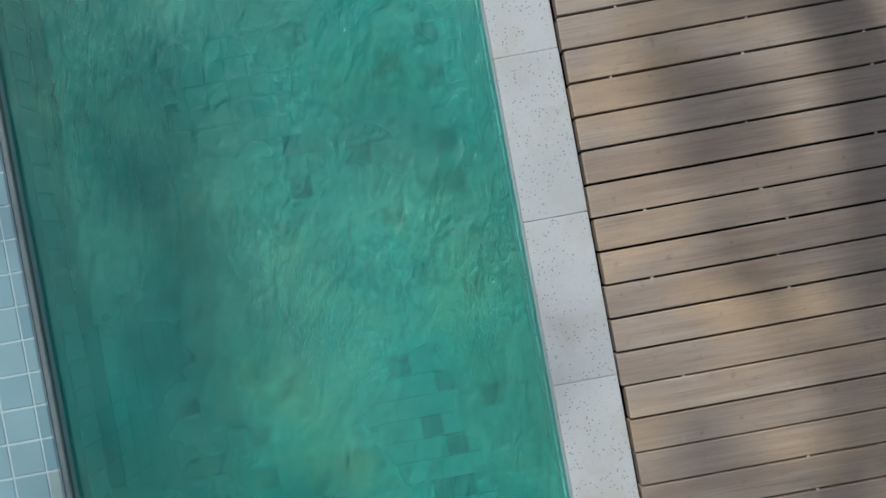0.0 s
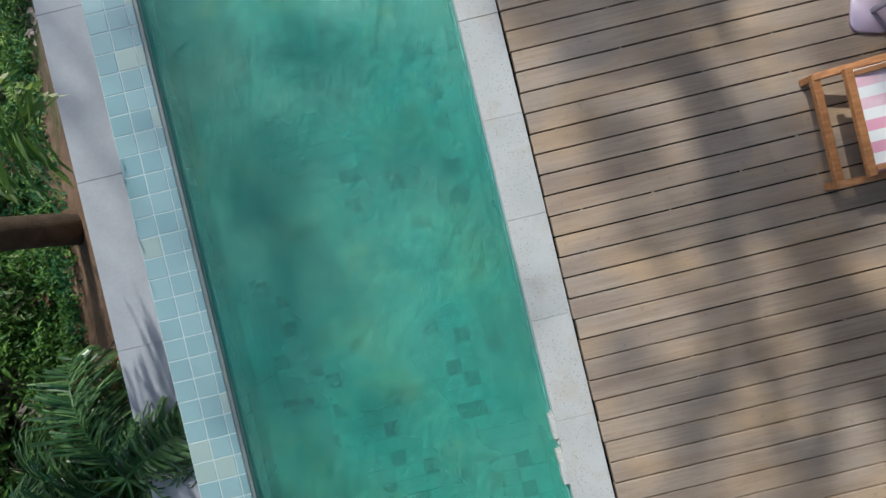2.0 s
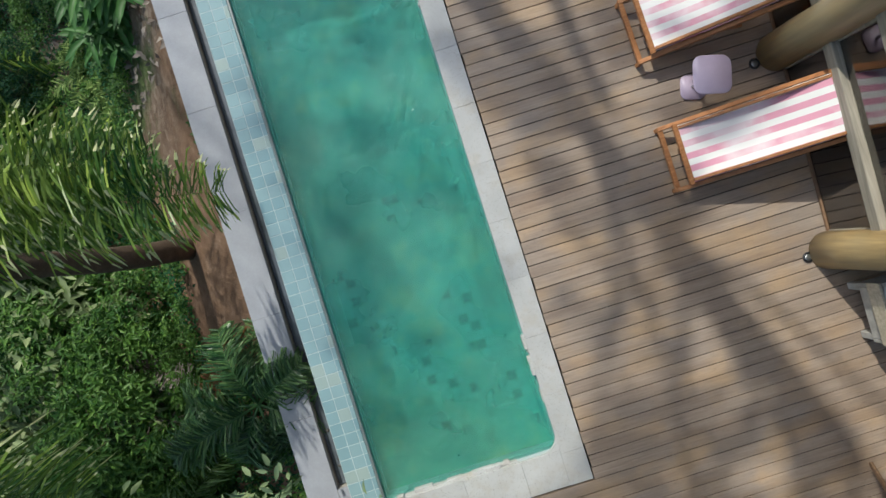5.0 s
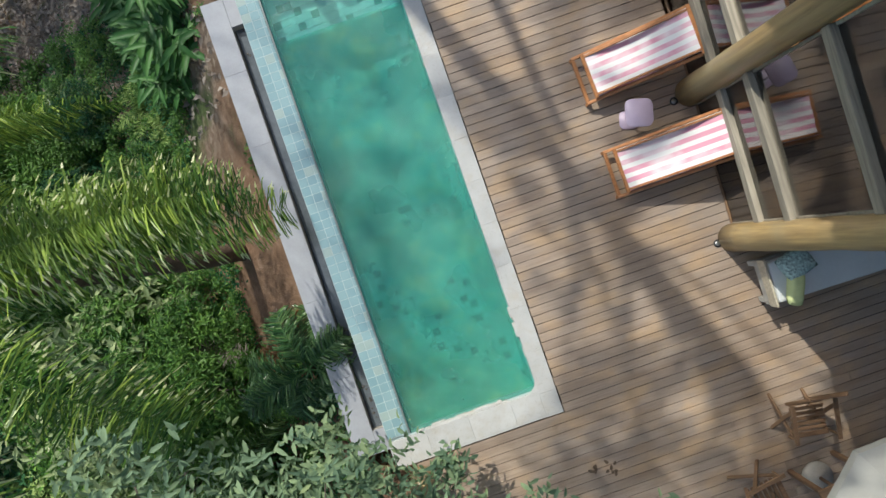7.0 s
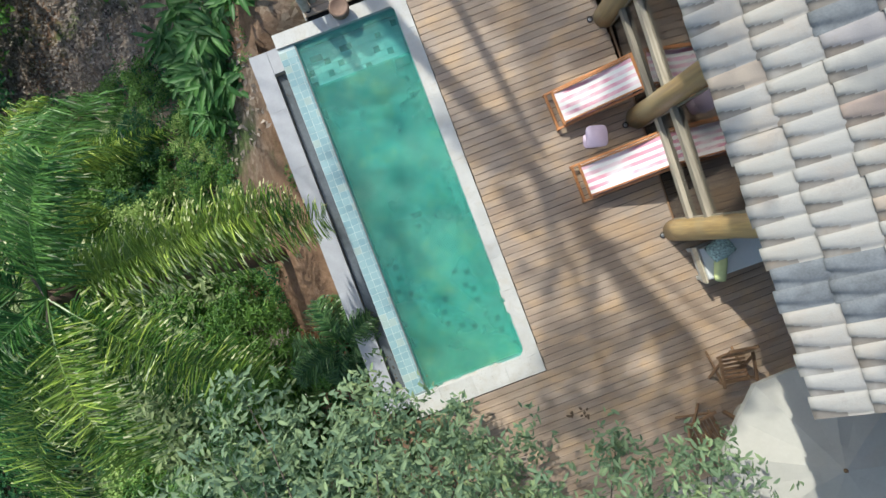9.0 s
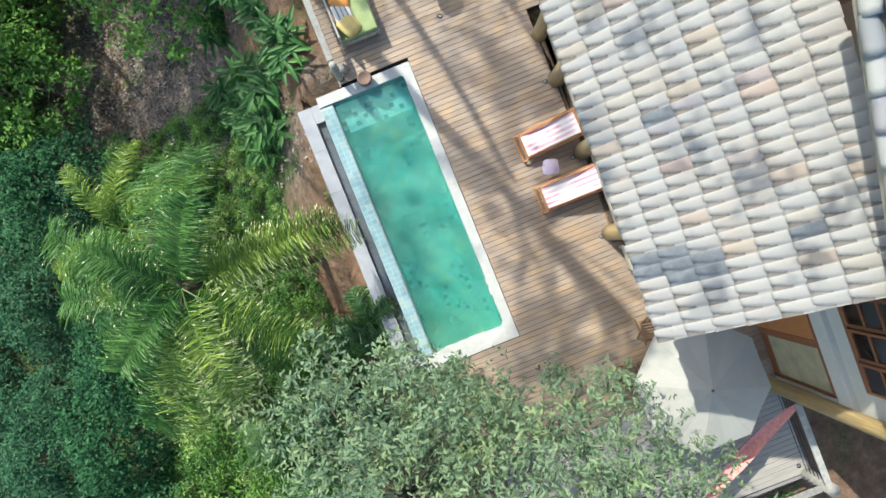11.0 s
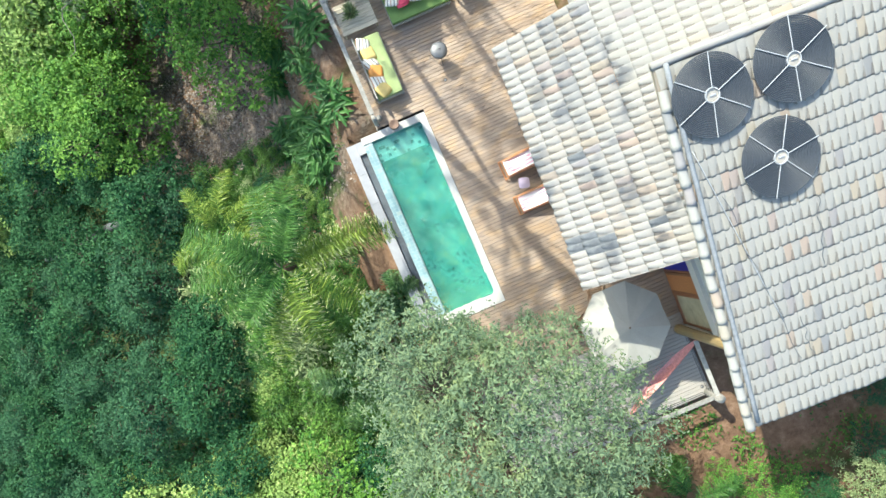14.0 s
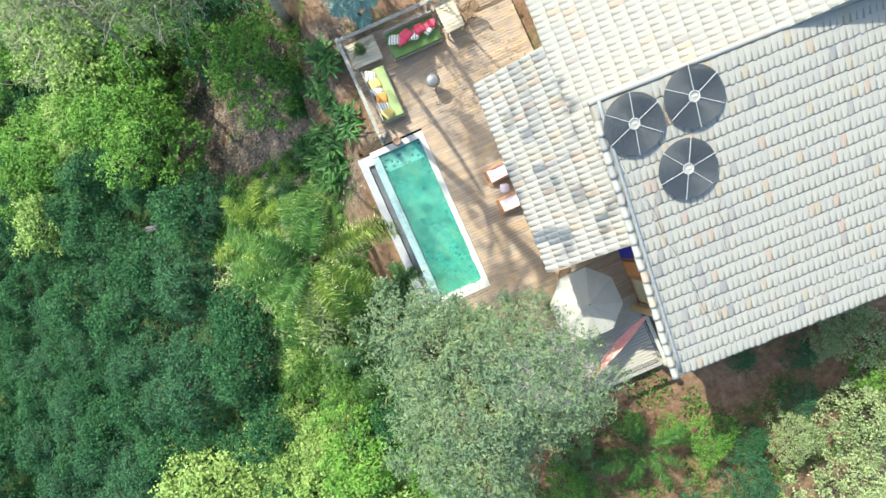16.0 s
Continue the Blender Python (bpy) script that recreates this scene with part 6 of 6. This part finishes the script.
# forest on the far slope: a few kinds, each tree set down on its own
kinds = [
    tree("dense deep green forest tree on the slope", 41, 5.2, 2.4, 2.6, 64, 85, 0.17, 0.5, L_DARK, group="forest trees"),
    tree("blue-green forest tree on the slope", 42, 5.6, 2.6, 2.4, 70, 80, 0.16, 0.5, L_BLUE, group="forest trees"),
    tree("fresh green forest tree on the slope", 43, 5.0, 2.5, 2.4, 66, 85, 0.17, 0.5, L_BRIGHT, group="forest trees"),
    tree("yellow-green forest tree on the slope", 44, 4.4, 2.2, 2.2, 60, 80, 0.18, 0.55, L_YELLOW, group="forest trees"),
    tree("dense sage-green forest tree", 45, 4.6, 2.3, 2.2, 60, 80, 0.17, 0.5, L_SAGE, group="forest trees"),
]
rf = random.Random(77)
used = set()


def plant(kind, x, y, s):
    put(kinds[kind], x, y, s, rf.uniform(0, 360), None, kind not in used)
    used.add(kind)


for i in range(13):
    for j in range(17):
        x, y = -34.0 + 2.35 * i + rf.uniform(-0.9, 0.9), -17.0 + 2.55 * j + rf.uniform(-0.9, 0.9)
        clear = -21.5 < x < -14.8 and 9.2 < y < 10.9 or ((x + 10.2) / 3.7) ** 2 + ((y - 12.9) / 4.3) ** 2 < 1
        near = x > -10.5 and -3.0 < y < 11.5
        if clear or near or x > -5.5:
            continue
        if x > -21.5 and y < -3.2 or x > -12.5 and y < 0.2:
            kind = rf.choice((3, 2, 3, 0))
        elif y > 13.2 and x > -24:
            kind = rf.choice((2, 2, 3, 0))
        else:
            kind = rf.choice((0, 1, 1, 0, 0, 1))
        plant(kind, x, y, rf.uniform(0.7, 1.15))
for x, y, s, kind in ((-36.4, 0.4, 1.2, 0), (-36.8, -1.9, 1.2, 1), (-35.0, -3.6, 1.1, 0), (-38.4, 2.4, 1.2, 0), (-39.2, -0.6, 1.2, 1), (-38.6, -4.0, 1.2, 0), (-35.0, 3.0, 1.1, 1), (-31.0, 1.0, 1.1, 0), (-30.0, -1.6, 1.1, 1), (-33.0, 2.6, 1.2, 0), (-28.4, -0.4, 1.0, 0), (-24.4, 0.6, 1.0, 0), (-23.6, -1.6, 0.9, 1), (-25.6, 2.6, 1.0, 1), (-10.6, 20.2, 1.0, 4), (-13.4, 20.4, 0.9, 4), (-15.6, 19.2, 0.95, 3), (-16.8, 17.0, 0.9, 3), (-12.4, 13.4, 0.9, 2), (-13.2, 15.4, 0.9, 2), (-9.8, 0.2, 0.5, 3), (-11.0, 3.0, 0.65, 0), (-10.6, -3.6, 0.62, 3), (-8.2, -3.2, 0.55, 3), (-7.8, -6.0, 0.6, 3), (-5.4, -7.4, 0.6, 2), (-8.8, 2.6, 0.5, 2), (-3.2, -9.8, 0.6, 0), (-0.2, -11.2, 0.62, 0), (3.2, -12.0, 0.6, 1), (6.2, -11.4, 0.6, 1), (8.8, -10.6, 0.5, 4), (11.6, -10.8, 0.7, 4), (13.6, -8.6, 0.7, 4), (9.6, -13.2, 0.8, 4), (6.2, -14.2, 0.8, 3), (10.4, -7.7, 0.34, 1), (12.4, -7.0, 0.45, 4), (14.4, -12.5, 0.8, 1), (2.0, -14.6, 0.8, 2), (8.2, -6.9, 0.3, 1), (11.4, -7.6, 0.36, 4), (5.6, -9.4, 0.36, 2), (7.2, -10.3, 0.4, 0), (4.3, -8.6, 0.24, 2), (13.0, -9.6, 0.45, 2), (9.6, -9.4, 0.4, 1), (-0.6, -9.0, 0.36, 2), (-2.6, -8.2, 0.4, 3), (-11.2, -2.2, 0.6, 3), (-9.6, -4.4, 0.62, 3), (-12.6, -4.2, 0.7, 3), (-7.4, -7.6, 0.6, 3)):
    plant(kind, x, y, s)

for k in range(14):
    x, y = rf.uniform(-10.8, -7.0), rf.uniform(-2.6, 10.0)
    plant(rf.choice((2, 2, 3, 1)), x, y, rf.uniform(0.25, 0.42))

log = part("fallen_log", tube([(-15.6 - 0.75 * k, 10.0 + 0.06 * k + 0.15 * math.sin(k), ground_z(-15.6 - 0.75 * k, 10.0) + 1.1 + 0.05 * k) for k in range(9)], [0.24 - 0.014 * k for k in range(9)], 12), GREYLOG, None, "", True)
tagged(log, "grey bare fallen trunk lying among the slope trees", "log")
pit = thing("soil_box", "small square wooden soil box on the red ground", "box", m=pose(-1.45, -7.0, ground_z(-1.45, -7.0), 0, 0, 12))
for k, b in enumerate(((-0.36, 0.36, -0.34, -0.28), (-0.36, 0.36, 0.28, 0.34), (-0.36, -0.3, -0.28, 0.28), (0.3, 0.36, -0.28, 0.28))):
    part("board", box(*b, -0.2, 0.22, 0.006), CHAIRWOOD, pit)

# feathery low shrubs between the palms
ferny = tree("low feathery fresh green shrub on the slope", 46, 1.25, 1.05, 0.85, 44, 210, 0.075, 0.3, L_HERB, name="shrub", category="shrub", group="slope shrubs", trunk=0.03)
pale = tree("low pale green herb thicket on the slope", 47, 0.95, 0.95, 0.6, 30, 80, 0.11, 0.34, L_SAGE, name="shrub", category="shrub", group="slope shrubs", trunk=0.025)
for k in range(74):
    x, y = rf.uniform(-11.2, -5.4), rf.uniform(-3.0, 8.4)
    if y > 3.2 and x > -7.4:
        x -= 3.2
    put(pale if k % 5 == 1 else ferny, x, y, rf.uniform(0.8, 1.6) * (0.55 if y > 4 and x > -8.6 else 1.0), rf.uniform(0, 360), None, k < 2)

def fern(x, y, size, seed):
    r = np.random.RandomState(seed)
    t = thing("fern", "bright yellow-green fern with a rosette of fronds on the slope", "fern", "ferns on the slope", Matrix.Translation((x, y, ground_z(x, y))))
    for k in range(9):
        frond("frond", r, size * r.uniform(0.75, 1.1), 0.75, 0.6, L_YELLOW, t, k * 2.39996, (0, 0, 0.05), 26, size * 0.3, 0.006, 0.5)


# shed fronds lying on the slope below the rim
for x, y, turn, ln, drop, mat, label in ((-3.2, 2.45, 3.8, 1.35, -0.62, L_RUST, "rust-brown dried palm frond shed beside the pool rim"), (-4.4, 1.75, 2.65, 1.7, -0.48, L_DRY, "grey dried palm frond lying on the slope herbs")):
    t = thing("shed_frond", label, "palm frond", "shed palm fronds", Matrix.Translation((x, y, ground_z(x, y) + 0.48)))
    frond("leaf", np.random.RandomState(91), ln, drop, 0.08, mat, t, turn, (0, 0, 0), 70, 0.3, 0.014, 0.5, True)
for k, (x, y, size) in enumerate(((-5.6, 7.3, 0.75), (-5.2, 6.7, 0.5), (-6.4, 6.2, 0.55), (-4.9, 5.4, 0.45))):
    fern(x, y, size, 80 + k)

# trees to the north whose boughs shade pool and deck
tall = tree("tall grey-green tree with bare pale limbs", 51, 15.2, 3.4, 4.2, 44, 60, 0.2, 0.45, L_SAGE, PALEBARK, "tree", "tree", trunk=0.2, twigs=150, group="tall shade trees")
put(tall, -9.6, 24.0, 1.3, 60, -5.0, True)
sprawl = tree("sprawling grey-green tree with many bare pale branches", 53, 8.6, 3.1, 2.6, 64, 120, 0.17, 0.3, L_SAGE, PALEBARK, "tree", "tree", trunk=0.12, twigs=170, twig=0.2, group="sprawling trees")
put(sprawl, -6.8, 16.8, 1.0, 10, -4.8, True), put(sprawl, -11.4, 18.0, 0.9, 130, -4.8)
bare = tree("tall half-bare tree with long thin limbs", 57, 17.5, 3.6, 6.5, 30, 14, 0.22, 0.42, L_SAGE, PALEBARK, "tree", "tree", trunk=0.13, twigs=90, group="tall shade trees")
put(bare, -1.0, 17.6, 1.0, 140, -3.2, True), put(bare, 5.6, 19.5, 0.95, 320, -1.0)
dense = tree("dense dark green tree beyond the deck", 67, 11.2, 2.0, 2.2, 46, 110, 0.22, 0.5, L_DARK, BARK, "tree", "tree", trunk=0.12, group="tall shade trees")
put(dense, -2.2, 17.2, 1.0, 0, -3.0, True)


def canopy_tree(label, seed, foot, top, clumps, trunk, leafmat, per=60):
    """A tall tree whose loose leaf clumps hang high over pool and deck; each clump is (x, y, z, radius)."""
    r = np.random.RandomState(seed)
    t = thing("tree", label, "tree", "tall shade trees")
    a, b = Vector(foot), Vector(top)
    bm = bmesh.new()
    tube([a.lerp(b, k / 8) + 0.12 * Vector((noise.noise(Vector((seed, k * 0.7, 0))), noise.noise(Vector((seed, k * 0.7, 4))), 0)) for k in range(9)], [trunk * (1.15 - 0.07 * k) for k in range(9)], 10, bm)
    at, way, side = [], [], []
    for i, (x, y, z, rad) in enumerate(clumps):
        c = Vector((x, y, z))
        limb(bm, a.lerp(b, 0.78 + 0.22 * (i % 4) / 3), c, trunk * 0.3, trunk * 0.08, seed + i, 5)
        for k in range(3):
            limb(bm, c, c + Vector(r.normal(size=3)) * rad * 0.7, trunk * 0.08, trunk * 0.03, seed + 90 + 3 * i + k, 4)
        p, w, q = spray(r, [(x, y, z)], [rad], int(per * (rad / 0.5) ** 2), 0.8)
        at.append(p), way.append(w), side.append(q)
    part("trunk", bm, PALEBARK, t, "", True)
    at, way, side = np.concatenate(at), np.concatenate(way), np.concatenate(side)
    ln = 0.2 * r.uniform(0.65, 1.25, len(at))
    part("crown", leaf_mesh("crown", at, way, side, ln, ln * 0.45, leafmat, 0.22), None, t)


def overhead(spots, height):
    """Clump places at a height whose shade falls on the given spots of the deck."""
    k = height / math.tan(radians(SUN_EL)) / math.hypot(*SUN_AZ)
    return [(x + SUN_AZ[0] * k, y + SUN_AZ[1] * k, height, rad) for x, y, rad in spots]


canopy_tree("tall straight tree with an open crown of small leaves", 61, (-3.45, 14.5, -3.0), (-3.4, 14.3, 16.6),
            overhead(((-0.3, -0.3, 0.6), (0.6, -0.25, 0.6), (0.2, -1.1, 0.7), (1.05, -0.9, 0.55), (0.8, -1.9, 0.7), (2.3, -1.7, 0.5), (1.9, -2.5, 0.7), (1.2, -3.0, 0.7), (2.9, -2.4, 0.5), (0.0, -2.3, 0.7),
                      (0.6, 0.5, 0.42), (1.2, 0.1, 0.35), (1.3, 2.7, 0.35), (0.95, 1.2, 0.24), (0.55, 2.5, 0.26), (0.5, 3.1, 0.3), (0.3, 0.3, 0.4), (0.4, 1.6, 0.25), (1.7, -1.2, 0.35), (1.75, 0.1, 0.22), (3.0, -2.0, 0.5), (2.5, -1.9, 0.4), (1.8, -1.8, 0.5), (3.3, -1.6, 0.45), (2.6, -1.5, 0.3), (3.6, -0.9, 0.35)), 15.5), 0.2, L_SAGE, 95)
canopy_tree("tall leaning tree with loose leaf clumps beyond the slope", 62, (-8.6, 18.6, -4.0), (-8.3, 17.4, 14.0),
            overhead(((-1.8, 3.6, 0.45), (-1.75, 2.6, 0.4), (-1.9, 4.6, 0.4), (-1.2, 4.3, 0.4), (-0.7, 3.4, 0.36), (-1.85, 1.4, 0.32), (-0.5, 2.3, 0.32), (-1.0, 5.3, 0.5), (-1.7, 6.0, 0.4), (-1.6, 3.1, 0.4), (-1.9, 2.1, 0.35), (-1.35, 2.0, 0.25),
                      (0.9, 4.2, 0.3), (0.3, 5.0, 0.35)), 15.0), 0.07, L_SAGE)
rs = random.Random(5)
canopy_tree("slender tree with scattered leaf clumps beyond the deck", 63, (0.6, 18.2, -2.0), (0.4, 16.5, 14.8),
            overhead([(4.3 + 2.2 * rs.random(), -5.0 + 5.6 * (k + rs.random()) / 16, rs.uniform(0.18, 0.34)) for k in range(16)] + [(0.0, 9.0, 0.4), (0.6, 9.3, 0.45), (1.2, 9.5, 0.4), (1.8, 9.8, 0.4), (2.4, 9.3, 0.35), (-0.2, 8.2, 0.3), (2.8, 8.6, 0.36), (3.3, 9.4, 0.4)], 15.5), 0.06, L_SAGE, 80)
palm("very tall feather palm at the head of the slope", (-0.66, 16.4, -3.0), (-3.0, 14.2, 12.0), 4, 3.0, L_PALM, 71, "palms", 0.4, 0.1, 0.5)
palm("slender leaning feather palm beyond the deck", (2.0, 14.9, -2.0), (-1.1, 15.3, 12.0), 7, 2.8, L_PALM, 73, "palms", 1.4, 0.09, 0.5)


# low cover on the slope beside the pool
def cover(name, label, mat, n, seed, box4, leaf, width, keep, high=0.35):
    r = np.random.RandomState(seed)
    x0, x1, y0, y1 = box4
    at = []
    while len(at) < n:
        x, y = r.uniform(x0, x1), r.uniform(y0, y1)
        k = keep(x, y)
        if r.uniform() < k:
            at.append((x, y, ground_z(x, y) + r.uniform(0.0, high) * (0.3 + k) * (0.6 + 0.8 * noise.noise(Vector((x * 1.3, y * 1.3, seed))))))
    at = np.array(at)
    nrm = unit(np.array([0, 0, 1.0]) + r.normal(size=at.shape) * 0.45)
    way = unit(np.cross(nrm, r.normal(size=at.shape)))
    side = unit(np.cross(nrm, way))
    ln = leaf * r.uniform(0.6, 1.4, n)
    tagged(part(name, leaf_mesh(name, at, way, side, ln, ln * width, mat, 0.2), None), label, "ground cover", kind="stuff")


def lush(x, y):
    """How thickly the slope is grown over; bare by the wall and on the path to the north."""
    v = 0.5 + 0.9 * noise.noise(Vector((x * 0.45, y * 0.45, 7.0))) + 0.4 * noise.noise(Vector((x * 1.4, y * 1.4, 3.0)))
    if x > -4.5 and 1.7 < y < 7.4:
        v -= 0.85
    if -4.3 < x and 1.9 < y < 4.3 or -4.7 < x < -3.3 and 4.7 < y < 6.3:
        v -= 1.2
    if y > 9.6 and x > -9.5:
        v -= 0.6
    if 4.2 < y < 9.8 and -8.8 < x < -4.9:
        v += 0.45
    if ((x + 10.5) / 3.4) ** 2 + ((y - 12.0) / 3.2) ** 2 < 1:
        v -= 0.8
    return max(0.0, min(1.0, v))


def tufts(x, y):
    """The same growth gathered in tufts with gaps between them."""
    return lush(x, y) * max(0.0, min(1.0, 0.45 + 1.6 * noise.noise(Vector((x * 2.6, y * 2.6, 5.0)))))


cover("shrub_cover", "low bright green shrubs and herbs on the slope", L_HERB, 165000, 5, (-11.5, -3.02, -4.0, 10.2), 0.048, 0.6, tufts, 0.6)
cover("shrub_cover_deep", "low deep green undergrowth on the slope", L_DARK, 44000, 6, (-12.5, -3.02, -8.0, 15.0), 0.075, 0.5, lush, 0.35)
cover("leaf_litter", "brown dry leaves scattered on the ground", L_DRY, 19000, 7, (-14.0, -3.05, 6.0, 17.0), 0.125, 0.5, lambda x, y: 1.0 if ((x + 10.0) / 4.0) ** 2 + ((y - 11.8) / 3.8) ** 2 < 1 else 0.18, 0.03)
cover("yard_cover", "green herbs along the soil strip behind the terrace", L_HERB, 6500, 8, (-3.0, 15.0, -13.0, -5.9), 0.13, 0.55, lambda x, y: max(0.0, min(1.0, 0.0 + 1.1 * noise.noise(Vector((x * 0.6, y * 0.6, 1.0))) + (0.7 if (x - 4.4) ** 2 + (y + 6.7) ** 2 < 0.9 else 0) + 0.12 * (-y - 8.5))), 0.35)


# a few fallen leaves on the deck by the pool corner
for x, y in ((0.11, -0.87), (0.36, -0.92)):
    r = np.random.RandomState(int(100 * x))
    n = 7
    a = r.uniform(0, 6.28, n)
    at = np.stack([r.normal(size=n) * 0.035, r.normal(size=n) * 0.03, np.full(n, 0.006)], 1)
    way = np.stack([np.cos(a), np.sin(a), np.full(n, 0.08)], 1)
    o = part("fallen_leaf", leaf_mesh("fallen_leaf", at, unit(way), unit(np.cross(np.array([0, 0, 1.0]), way)), r.uniform(0.06, 0.1, n), 0.05, PALMBARK, 0.15, True), None)
    o.matrix_basis = Matrix.Translation((x, y, 0))
    tagged(o, "curled brown fallen leaves on the deck boards", "leaf", "fallen leaves")
